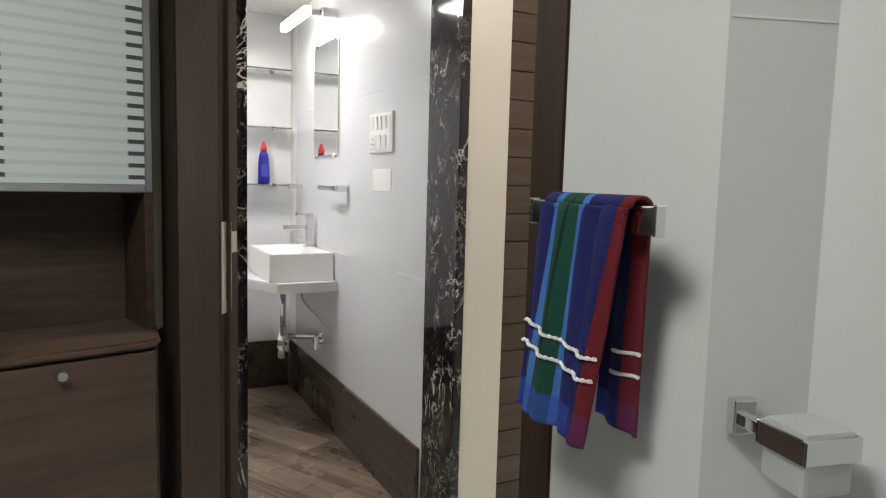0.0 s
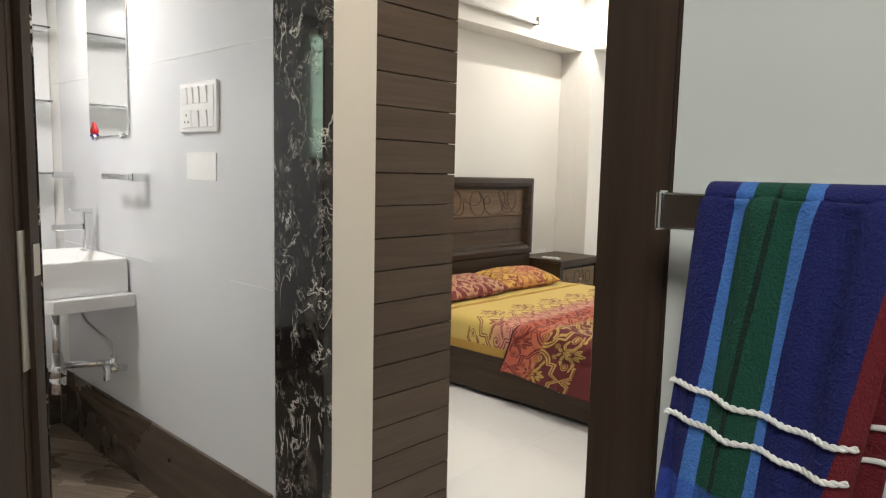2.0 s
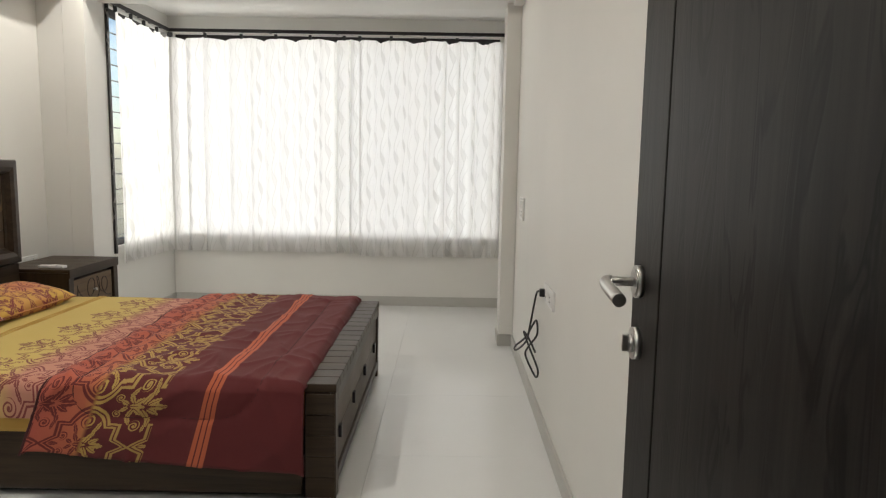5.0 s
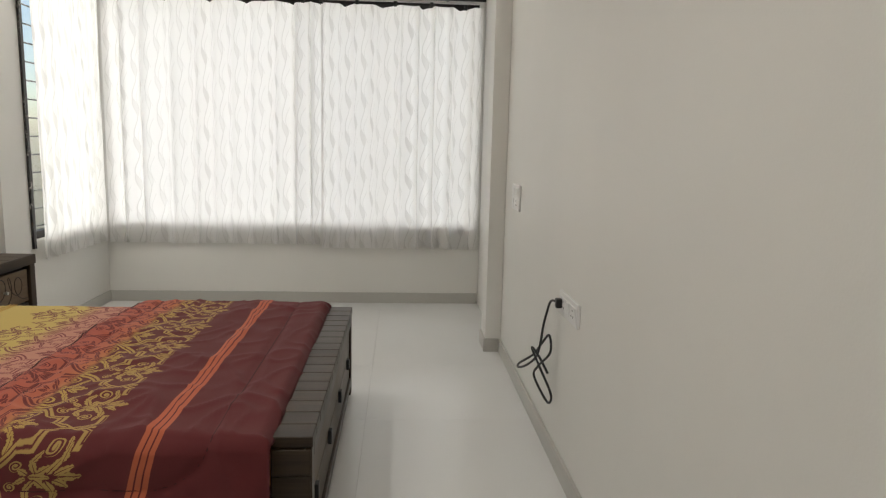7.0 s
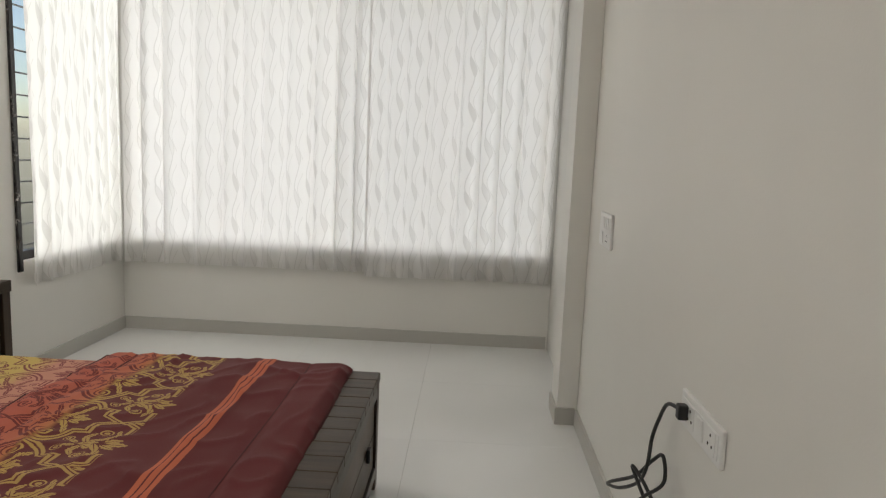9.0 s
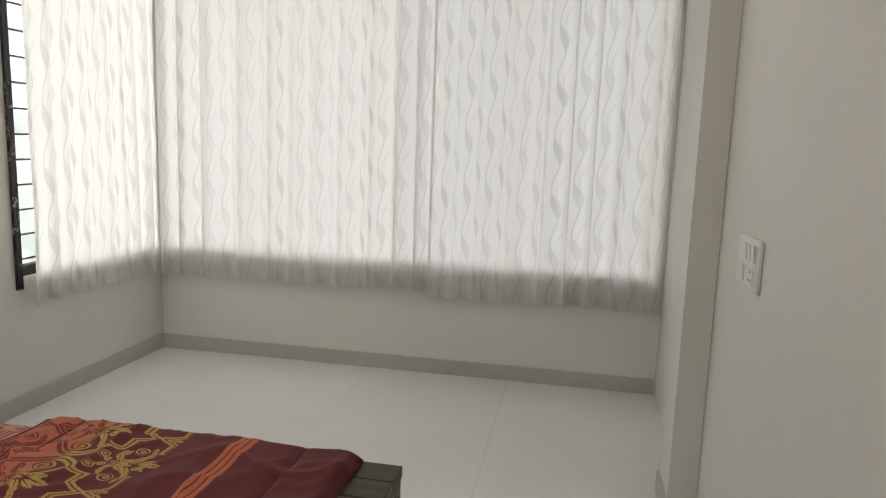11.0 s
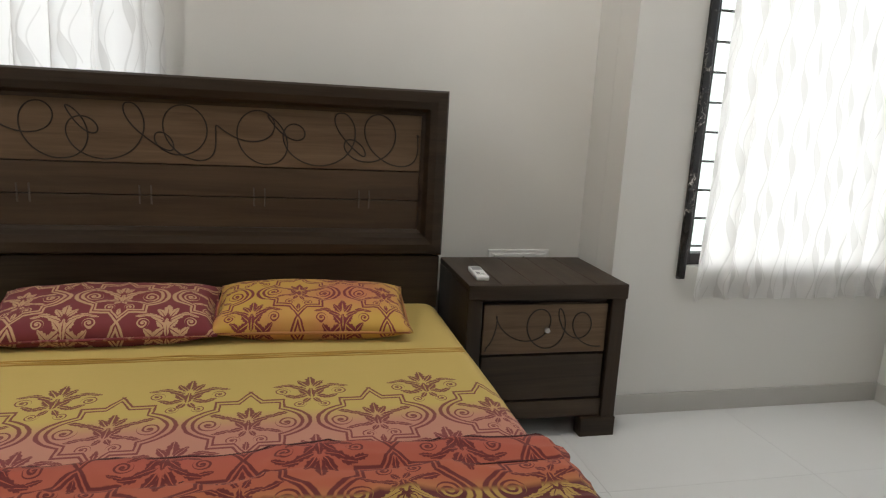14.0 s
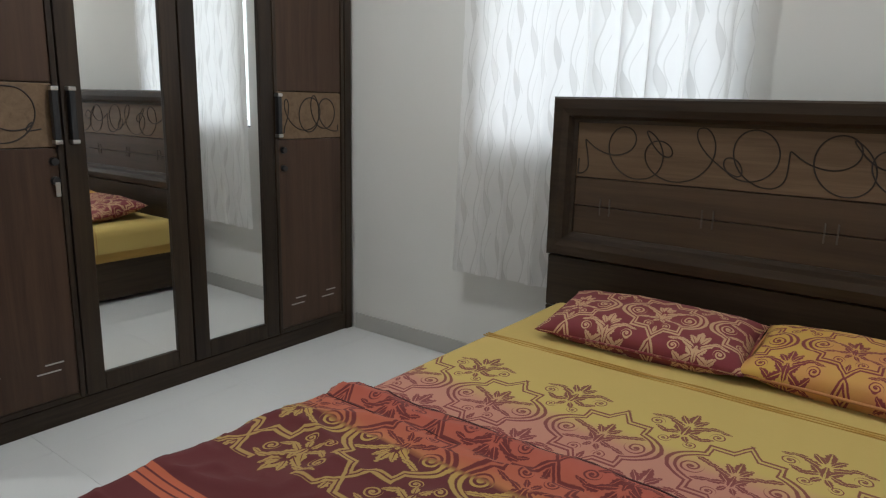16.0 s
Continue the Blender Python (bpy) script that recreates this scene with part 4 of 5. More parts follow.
plate("wall_socket", "white socket plate low on the wall above the bedside cabinet", pose(5.262, 4.3295, 0.625), 0.295, 0.095,
      [("rocker", -0.1, 0, 0.04, 0.055), ("socket", 0.02, 0, 0.06, 0.058), ("rocker", 0.1, 0, 0.04, 0.055)])
south_plate = plate("wall_socket", "white wall socket plate with a black cord plugged in", pose(3.822, 0.8305, 0.733, 0, 0, 180), 0.30, 0.095,
                    [("socket", 0.09, 0, 0.062, 0.06), ("rocker", 0.02, 0, 0.04, 0.055), ("socket", -0.06, 0, 0.062, 0.06)])
plate("light_switch", "white modular switch plate on the cream wall beside the bay", pose(5.175, 0.8305, 1.08, 0, 0, 180), 0.245, 0.15,
      [("rocker", 0.075, 0.033, 0.032, 0.052), ("rocker", 0.03, 0.033, 0.032, 0.052), ("rocker", -0.015, 0.033, 0.032, 0.052), ("socket", 0.06, -0.032, 0.055, 0.055), ("rocker", -0.03, -0.033, 0.032, 0.052)])
cord = thing("power_cord", "black power cord looped loosely under the wall socket", "cable")
part("cable", tube(bmesh.new(), smooth_path([(3.915, 0.858, 0.735), (3.99, 0.872, 0.725), (4.04, 0.878, 0.66), (4.07, 0.884, 0.59), (4.04, 0.90, 0.52), (4.10, 0.905, 0.44), (4.20, 0.93, 0.37), (4.30, 0.945, 0.33), (4.24, 0.95, 0.37), (4.12, 0.91, 0.45), (4.05, 0.885, 0.53), (4.00, 0.87, 0.57), (3.98, 0.868, 0.50), (4.05, 0.90, 0.42), (4.10, 0.91, 0.36), (4.05, 0.88, 0.29), (3.99, 0.862, 0.27), (3.97, 0.86, 0.32), (4.05, 0.895, 0.41), (4.12, 0.92, 0.48), (4.06, 0.90, 0.46), (4.0, 0.87, 0.40)], 8), 0.0055, 8), BLACK_PLASTIC, cord)
part("plug", B(3.895, 3.925, 0.846, 0.872, 0.715, 0.755, bevel=0.005), BLACK_PLASTIC, cord)

# ---- wardrobe ----
wr = thing("wardrobe", "tall dark wooden four-door wardrobe with two mirror doors", "wardrobe")
WX, WH = 1.685, 2.30
part("carcass", B(1.205, WX - 0.024, 2.262, 4.30, 0.0, WH, bevel=0.003, segs=1), BED_WOOD_Z, wr)
part("plinth", B(WX - 0.023, WX - 0.006, 2.262, 4.30, 0.0, 0.088, bevel=0.003, segs=1), BED_WOOD_Y, wr)
part("end_stile", B(WX - 0.023, WX + 0.006, 4.262, 4.312, 0.0, WH, bevel=0.005), BED_WOOD_Z, wr)
part("end_stile", B(WX - 0.023, WX + 0.006, 2.242, 2.268, 0.0, WH, bevel=0.004), BED_WOOD_Z, wr)


def door_frame_bars(bm, ya, yb, z0, z1, w, x0, x1):
    for a, b, c, d_ in ((ya, ya + w, z0, z1), (yb - w, yb, z0, z1), (ya + w + 0.001, yb - w - 0.001, z0, z0 + w), (ya + w + 0.001, yb - w - 0.001, z1 - w, z1)):
        box(bm, x0, x1, a, b, c, d_, bevel=0.005)
    return bm


for k, (ya, yb, mirrored) in enumerate(((2.272, 2.762, False), (2.768, 3.268, True), (3.276, 3.772, True), (3.778, 4.258, False))):
    dr = part("door", door_frame_bars(bmesh.new(), ya, yb, 0.093, WH - 0.03, 0.078 if mirrored else 0.022, WX - 0.022, WX + 0.004), BED_WOOD_Z, wr)
    inset = 0.079 if mirrored else 0.023
    if mirrored:
        part("mirror", B(WX - 0.018, WX - 0.010, ya + inset, yb - inset, 0.172, WH - 0.109), MIRROR, dr, "tall plain mirror")
    else:
        for z0, z1, mt in ((0.116, 1.113, DOORPANEL_WOOD), (1.117, 1.352, LIGHT_WOOD), (1.356, WH - 0.054, DOORPANEL_WOOD)):
            part("door_panel", B(WX - 0.021, WX - 0.004, ya + inset, yb - inset, z0, z1, bevel=0.002, segs=1), mt, dr)
        cut = bmesh.new()
        pth = curl_path(ya + 0.06, yb - 0.04, 1.127, 1.342, 0, 4, 21 + k)
        tube(cut, [(WX - 0.0037, p[0], p[2]) for p in pth], 0.003, 6)
        part("carving", cut, CARVED, dr)
        for yc in (ya + 0.13, yb - 0.13):
            for dz in (0.0, 0.032):
                part("vent_slot", B(WX - 0.0045, WX - 0.0028, yc - 0.045 + dz, yc + 0.045 + dz * 0.4, 0.232 + dz, 0.238 + dz), STEEL, dr)
    hy = {0: yb - 0.028, 1: ya + 0.03, 2: yb - 0.03, 3: ya + 0.012}[k]
    if k != 2:
        hd = part("handle", B(WX + 0.006, WX + 0.034, hy - 0.012, hy + 0.012, 1.125, 1.345, bevel=0.006), BLACK_PLASTIC, dr, "upright dark bar handle")
        for z in (1.128, 1.327):
            part("handle_cap", B(WX + 0.0045, WX + 0.037, hy - 0.014, hy + 0.014, z, z + 0.016, bevel=0.003), STEEL, hd)
    if not mirrored:
        ly = hy + (0.04 if k == 3 else -0.012)
        for z in (1.062, 0.97 if k == 3 else 0.99):
            part("lock", cylinder(bmesh.new(), (WX - 0.006, ly, z), (WX + 0.016, ly, z), 0.017, 16, 0.014), BLACK_PLASTIC, dr)
        if k == 0:
            part("key", B(WX + 0.016, WX + 0.02, ly - 0.009, ly + 0.009, 0.93, 0.985, bevel=0.002), STEEL, dr)

# grooved end panel of the wardrobe towards the passage
ep = thing("wardrobe_end_panel", "brown grooved board panel covering the wardrobe end", "wall panel")
part("backing", B(1.366, 1.735, 2.212, 2.234, 0, 2.32), CARVED, ep)
z = 0.0
while z < 2.3:
    h = 0.1056
    z_lo = 0.953 + (round((z - 0.953) / h)) * h
    part("panel_board", B(1.364, 1.752, 2.194, 2.2115, max(z_lo + 0.0018, 0.0), min(z_lo + h - 0.0018, 2.32), bevel=0.0015, segs=1), PLANK, ep)
    z += h

# ---- windows and curtains ----


def window(name, label, axis, a0, a1, b, z0, z1, panes, out, pane_mat=None):
    """A black sliding window in a wall opening: outer frame, sashes with glass, and a grille outside."""
    w = tagged(thing(name, label, "window"), kind="structure")

    def bar(n, p0, p1, q0, q1, r0, r1, mat, parent):
        return part(n, B(p0, p1, q0, q1, r0, r1, bevel=0.002, segs=1) if axis == "x" else B(q0, q1, p0, p1, r0, r1, bevel=0.002, segs=1), mat, parent)

    f = 0.05
    bar("window_frame", a0, a0 + f, b - 0.03, b + 0.03, z0, z1, BLACK_METAL, w)
    bar("window_frame", a1 - f, a1, b - 0.03, b + 0.03, z0, z1, BLACK_METAL, w)
    bar("window_frame", a0 + f, a1 - f, b - 0.03, b + 0.03, z0, z0 + f, BLACK_METAL, w)
    bar("window_frame", a0 + f, a1 - f, b - 0.03, b + 0.03, z1 - f, z1, BLACK_METAL, w)
    width = (a1 - a0 - 2 * f) / panes
    for i in range(panes):
        p0, p1 = a0 + f + width * i, a0 + f + width * (i + 1)
        if i:
            bar("mullion", p0 - 0.02, p0 + 0.02, b - 0.02, b + 0.02, z0 + f, z1 - f, BLACK_METAL, w)
        g = bar("pane", p0 + (0.02 if i else 0), p1 - (0.02 if i < panes - 1 else 0), b - 0.003, b + 0.003, z0 + f, z1 - f, pane_mat or GLASS, w)
        g.visible_shadow = False
    n = int((z1 - z0) / 0.13)
    for i in range(n):
        z = z0 + 0.07 + i * (z1 - z0 - 0.1) / n
        bar("grille_bar", a0 + 0.02, a1 - 0.02, b + out * 0.045 - 0.005, b + out * 0.045 + 0.005, z - 0.005, z + 0.005, BLACK_METAL, w)
    return w


window("window_1", "wide black-framed sliding window behind sheer curtains", "y", 0.88, 3.93, 7.115, 0.67, 2.54, 4, 1)
window("window_2", "black-framed side window of the bay with a metal grille", "x", 5.90, 7.02, 4.06, 0.67, 2.54, 2, 1)
window("window_3", "black-framed bedroom window behind a white curtain", "x", 2.58, 3.72, 4.39, 1.13, 2.2, 2, 1)
window("window_4", "bathroom window with green frosted panes in a dark frame", "x", -1.0, -0.45, 4.53, 1.42, 2.36, 1, 1, GREEN_PANE)
part("window_trim", B(5.862, 5.898, 3.968, 3.9845, 0.62, 2.56, bevel=0.002, segs=1), MARBLE, bpy.data.objects["window_2"], "narrow black marble window trim")


def curtain(name, label, p0, p1, front, z_top, z_bot, folds, seed, amp=0.022, flare=0.0):
    """A gathered curtain from p0 to p1 that hangs in uneven folds; front points to the room."""
    ob = thing(name, label, "curtain", "white curtains")
    a, b, nrm = Vector((*p0, 0)), Vector((*p1, 0)), Vector((*front, 0))
    along = b - a
    L = along.length
    rng = random.Random(seed)
    ph = [rng.uniform(0, 6.28) for _ in range(4)]

    def at(u, v):
        s = u * L
        w = folds * 2 * math.pi * (u + 0.025 * math.sin(5 * u + ph[0]) + 0.02 * math.sin(13 * u + ph[1]))
        g = 0.65 + 0.35 * math.sin(3.7 * u * folds / 6 + ph[2])
        low = 1 - v
        depth = amp * g * (math.sin(w) + 0.3 * math.sin(2 * w + ph[3] + 1.5 * low)) * (0.75 + 0.5 * low) + 0.012 * noise.noise((s * 3.0, v * 2.5, seed)) + 0.004 * noise.noise((s * 14, v * 4.5, seed + 3))
        scallop = 0.03 * (1 - abs(math.sin(w * 0.25 + ph[0]))) ** 2 if v > 0.985 else 0
        hem = 0.012 * noise.noise((s * 2.5, 0.0, seed)) * low
        z = z_bot + (z_top - z_bot) * v - scallop + hem
        shift = along.normalized() * (0.026 * g * math.cos(w) * (0.6 + 0.4 * low) * min(1.0, u * 12, (1 - u) * 12) - flare * low * low * (1 - u))
        return a + along * u + nrm * (depth + 0.008 * low) + shift + Vector((0, 0, z))

    n = max(60, int(L * 130))
    bm = grid(bmesh.new(), n, 44, at, lambda u, v: (u * L * 1.15 + seed, v * (z_top - z_bot)))
    part("cloth", bm, CURTAIN, ob)
    hem = bmesh.new()
    grid(hem, n, 4, lambda u, v: at(u, 0.002 + v * 0.03) - nrm * 0.003, lambda u, v: (u * L * 1.15 + seed, 4 + v * 0.15))
    part("hem", hem, CURTAIN, ob)
    for i in range(0, folds + 1, 2):
        p = at(min(i / folds, 1.0), 0.995)
        part("hook", B(p.x - 0.008, p.x + 0.008, p.y - 0.014, p.y + 0.014, p.z + 0.005, p.z + 0.05, bevel=0.004), BLACK_PLASTIC, ob)
    return ob


curtain("curtain", "sheer white curtain with woven wavy lines on the bay side window", (5.945, 3.952), (6.985, 3.95), (0, -1), 2.50, 0.535, 8, 3, 0.024, 0.03)
curtain("curtain", "sheer white curtain with woven wavy lines across the bay window", (6.995, 3.925), (6.995, 2.17), (-1, 0), 2.50, 0.515, 11, 8, 0.027)
curtain("curtain", "sheer white curtain with woven wavy lines across the bay window", (6.988, 2.185), (6.995, 0.855), (-1, 0), 2.50, 0.49, 9, 14, 0.027)
curtain("curtain", "white curtain hanging partly behind the headboard", (2.50, 4.244), (3.775, 4.262), (0, -1), 2.36, 0.495, 9, 21, 0.018, 0.03)
for nm, args in (("curtain_rail", (6.965, 6.985, 0.84, 3.955, 2.545, 2.575)), ("curtain_rail", (5.90, 6.963, 3.935, 3.955, 2.545, 2.575)), ("curtain_rail", (2.45, 3.85, 4.245, 4.265, 2.385, 2.415))):
    rail = thing(nm, "dark metal curtain track fixed above the window", "curtain rail", "curtain rails")
    part("track", B(*args, bevel=0.004), BLACK_METAL, rail)
    x0, x1, y0, y1, z0, z1 = args
    long_x = x1 - x0 > y1 - y0
    for k in range(5):
        f = (k + 0.5) / 5
        if long_x:
            part("bracket", B(x0 + (x1 - x0) * f - 0.01, x0 + (x1 - x0) * f + 0.01, y1, 3.984 if y1 < 4 else 4.329, z0 + 0.005, z1 - 0.005), BLACK_METAL, rail)
        else:
            part("bracket", B(x1, 7.039, y0 + (y1 - y0) * f - 0.01, y0 + (y1 - y0) * f + 0.01, z0 + 0.005, z1 - 0.005), BLACK_METAL, rail)

# ---- what shows outside the windows ----


def outside(name, a, b, scale, strength):
    """A plain glowing distance: blurred pale walls or leaves in daylight."""
    m = Mat(name, a, 0.9)
    c = m.mix(m.noise(scale, detail=4).step(0.38, 0.64), a, b)
    m.colour(c)
    m.put(m.b.inputs["Emission Color"], c)
    m.b.inputs["Emission Strength"].default_value = strength
    return m.m


structure("backdrop_bay", B(4.6, 8.6, 6.0, 6.04, -0.5, 4.2), outside("pale_distance", (0.78, 0.80, 0.78), (0.42, 0.46, 0.40), 3.0, 1.6), "pale blurred daylight beyond the bay side window", "backdrop")
structure("backdrop_bathroom", B(-2.4, 0.6, 5.6, 5.64, 0.4, 3.6), outside("leafy_distance", (0.16, 0.26, 0.17), (0.62, 0.75, 0.66), 2.2, 2.2), "blurred green leaves beyond the bathroom window", "backdrop")

# ---- air conditioner, tube light, downlights ----
ac = thing("air_conditioner", "white split air conditioner mounted high on the beam", "air conditioner")
prof = [(5.555, 2.60), (5.44, 2.585), (5.375, 2.605), (5.345, 2.66), (5.335, 2.78), (5.345, 2.885), (5.39, 2.915), (5.555, 2.915)]
bm = bmesh.new()
ra = [bm.verts.new((x, 1.935, z)) for x, z in prof]
rb = [bm.verts.new((x, 2.955, z)) for x, z in prof]
for i in range(len(prof)):
    j = (i + 1) % len(prof)
    bm.faces.new((ra[i], ra[j], rb[j], rb[i]))
bm.faces.new(ra[::-1])
bm.faces.new(rb)
bmesh.ops.recalc_face_normals(bm, faces=bm.faces[:])
bmesh.ops.bevel(bm, geom=[e for e in bm.edges if abs(e.verts[0].co.y - e.verts[1].co.y) < 0.01], offset=0.012, segments=3, affect="EDGES")
body = part("body", bm, WHITE_PLASTIC, ac)
part("air_outlet", B(5.358, 5.43, 2.02, 2.885, 2.592, 2.607), CARVED, ac)
part("louver", B(5.352, 5.40, 2.03, 2.875, 2.612, 2.622, bevel=0.003), WHITE_PLASTIC, ac)
part("louver", B(5.362, 5.405, 2.03, 2.875, 2.598, 2.604, bevel=0.002), GREY_PLASTIC, ac)
part("panel_line", B(5.3325, 5.345, 1.96, 2.93, 2.668, 2.671), GREY_PLASTIC, ac)
STICKER = Mat("red_printed_sticker", (0.5, 0.05, 0.06), 0.5).m
part("energy_label", B(5.3330, 5.3375, 2.80, 2.92, 2.848, 2.872), STICKER, ac, "small red and white sticker")
for k in range(3):
    part("energy_label", B(5.3328, 5.3372, 2.875, 2.925, 2.79 + 0.018 * k, 2.80 + 0.018 * k), GREY_PLASTIC, ac)
part("badge", cylinder(bmesh.new(), (5.338, 2.46, 2.79), (5.332, 2.46, 2.79), 0.022, 16), ALUMINIUM, ac)
for k in range(4):
    part("panel_icon", cylinder(bmesh.new(), (5.339, 2.10 + 0.04 * k, 2.865), (5.334, 2.10 + 0.04 * k, 2.865), 0.008, 10), GREY_PLASTIC, ac)

batten = thing("tube_light", "slim white tube light batten on the north beam", "lamp")
part("body", B(3.59, 4.79, 4.062, 4.098, 2.665, 2.705, bevel=0.006), WHITE_PLASTIC, batten)
part("diffuser", cylinder(bmesh.new(), (3.61, 4.058, 2.655), (4.77, 4.058, 2.655), 0.014, 14), WHITE_PLASTIC, batten)
for x in (3.59, 4.77):
    part("end_cap", B(x, x + 0.02, 4.04, 4.098, 2.636, 2.706, bevel=0.004), GREY_PLASTIC, batten)
dl = thing("downlight", "small round recessed warm ceiling downlight", "lamp", "ceiling downlights", pose(5.2, 3.62, TOP - 0.002))
ringm = bmesh.new()
lathe(ringm, [(0.062, 0.0), (0.062, -0.008), (0.05, -0.010), (0.046, -0.003), (0.046, 0.0)], 28)
part("trim_ring", ringm, WHITE_PLASTIC, dl)
part("lens", lathe(bmesh.new(), [(0.045, -0.001), (0.045, -0.004)], 24), LAMP_WARM, dl)
# guessed copies, out of view, added where the fill lamps hang
for x, y in ((5.2, 1.5), (2.5, 3.0), (1.05, 1.6)):
    copy_thing(dl, pose(x, y, TOP - 0.002))

# ---- open bedroom door ----
door = thing("bedroom_door", "open charcoal wood-grain bedroom door standing beside the wall", "door", "", pose(0.786, 1.042, 0, 0, 0, -1.5))
part("leaf", B(0.0, 0.747, -0.036, 0.0, 0.012, 2.08, bevel=0.002), DOOR_WOOD, door)
part("groove", B(0.7465, 0.7535, -0.034, -0.004, 0.012, 2.08), CARVED, door)
part("edge_strip", B(0.753, 0.910, -0.036, 0.0, 0.012, 2.08, bevel=0.003), DOOR_WOOD, door)
HS, HZ = 0.858, 1.178
lv = bmesh.new()
cylinder(lv, (HS, 0.0, HZ), (HS, 0.010, HZ), 0.027, 32)
cylinder(lv, (HS, 0.010, HZ), (HS, 0.012, HZ), 0.022, 28)
cylinder(lv, (HS, 0.012, HZ), (HS, 0.056, HZ), 0.008, 16)
part("rosette", lv, STEEL, door, "brushed steel rosette")
lever = bmesh.new()
tube(lever, smooth_path([(HS + 0.004, 0.05, HZ), (HS - 0.004, 0.058, HZ - 0.001), (HS - 0.03, 0.060, HZ - 0.004), (HS - 0.115, 0.060, HZ - 0.010)], 6), 0.0105, 16)
part("lever", lever, STEEL, door, "brushed steel lever handle")
lk = bmesh.new()
cylinder(lk, (HS, 0.0, HZ - 0.104), (HS, 0.010, HZ - 0.104), 0.027, 32)
cylinder(lk, (HS, 0.010, HZ - 0.104), (HS, 0.016, HZ - 0.104), 0.016, 20)
part("lock_rosette", lk, STEEL, door)
part("thumb_turn", B(HS - 0.004, HS + 0.004, 0.0162, 0.026, HZ - 0.118, HZ - 0.090, bevel=0.002), STEEL, door)
hg = part("hinge", B(-0.0028, -0.0006, -0.036, -0.001, 1.07, 1.218, bevel=0.001, segs=1), STEEL, door, "steel butt hinge")
for k in range(5):
    z = 1.086 + 0.029 * k
    y = -0.024 if k % 2 else -0.012
    part("screw", cylinder(bmesh.new(), (-0.0026, y, z), (-0.0042, y, z), 0.0055, 12), CARVED, hg)
for k in range(5):
    z0 = 1.07 + 0.0298 * k
    part("knuckle", cylinder(bmesh.new(), (-0.005, -0.046, z0 + 0.0006), (-0.005, -0.046, z0 + 0.0288), 0.0085, 14), STEEL, hg)
part("jamb_plate", B(-0.012, 0.005, -0.0625, -0.0545, 1.07, 1.218, bevel=0.001, segs=1), STEEL, hg)

# ---- bathroom ----
mirror = thing("bathroom_mirror", "narrow frameless bathroom mirror held by chrome clips", "mirror")
part("glass", B(1.1405, 1.1465, 3.485, 3.912, 1.508, 2.118, bevel=0.001, segs=1), MIRROR, mirror)
for y, z in ((3.54, 1.505), (3.86, 1.505), (3.54, 2.121), (3.86, 2.121)):
    part("clip", cylinder(bmesh.new(), (1.134, y, z), (1.1498, y, z), 0.013, 16), CHROME, mirror, "round chrome clip")
ml = thing("mirror_lamp", "chrome mirror lamp with a lit white bar above the mirror", "lamp")
part("wall_bracket", B(1.06, 1.149, 3.50, 3.62, 2.205, 2.255, bevel=0.006), CHROME, ml)
part("arm", B(1.005, 1.0595, 3.53, 3.60, 2.215, 2.245, bevel=0.004), CHROME, ml)
part("light_bar", B(0.965, 1.004, 3.50, 4.0, 2.205, 2.25, bevel=0.008), LAMP_WHITE, ml, "lit white diffuser")
shelf_z = (2.048, 1.692, 1.338)
for z in shelf_z:
    sh = thing("glass_shelf", "clear glass wall shelf on chrome clips", "shelf", "bathroom glass shelves")
    part("glass", B(0.62, 1.118, 4.315, 4.4585, z - 0.008, z, bevel=0.0015, segs=1), GLASS, sh)
    for x in (0.72, 1.02):
        part("clip", B(x - 0.012, x + 0.012, 4.42, 4.4595, z - 0.018, z + 0.010, bevel=0.003), CHROME, sh)
rod = thing("towel_peg", "short chrome peg on the bathroom wall below the shelf", "hook")
part("peg", B(1.055, 1.149, 4.16, 4.19, 1.315, 1.345, bevel=0.004), CHROME, rod)
bottle = thing("cleaner_bottle", "deep blue cleaner bottle with a red cap on the glass shelf", "bottle", "", pose(0.955, 4.375, 1.338))
bb = bmesh.new()
lathe(bb, [(0.030, 0.0), (0.036, 0.006), (0.036, 0.10), (0.033, 0.15), (0.027, 0.185), (0.018, 0.205)], 24)
bmesh.ops.scale(bb, vec=(1.0, 0.65, 1.0), verts=bb.verts[:])
part("bottle_body", bb, BLUE_PLASTIC, bottle)
cp = bmesh.new()
lathe(cp, [(0.019, 0.205), (0.021, 0.222), (0.014, 0.24), (0.009, 0.262), (0.006, 0.266)], 20)
part("cap", cp, RED_PLASTIC, bottle, "red spout cap")
part("label", B(-0.02, 0.02, -0.0245, -0.0225, 0.045, 0.12, bevel=0.001, segs=1), Mat("blue_label_print", (0.05, 0.06, 0.4), 0.4).m, bottle)

slab = thing("basin_counter", "white stone basin counter with a chamfered corner", "counter")
part("slab", prism(bmesh.new(), [(1.148, 3.47), (1.148, 4.25), (0.70, 4.25), (0.70, 3.78), (0.83, 3.47)], 0.785, 0.838, 0.004), COUNTER, slab)
basin = thing("wash_basin", "white rectangular ceramic vessel basin on the counter", "wash basin")
bm = bmesh.new()
o = [(0.80, 3.53), (1.142, 3.53), (1.142, 4.06), (0.80, 4.06)]
i_ = [(0.815, 3.545), (1.127, 3.545), (1.127, 4.045), (0.815, 4.045)]
lo = [(0.85, 3.59), (1.09, 3.59), (1.09, 4.0), (0.85, 4.0)]
r0, r1, r2, r3 = ([bm.verts.new((*p, z)) for p in q] for q, z in ((o, 0.839), (o, 0.985), (i_, 0.985), (lo, 0.89)))
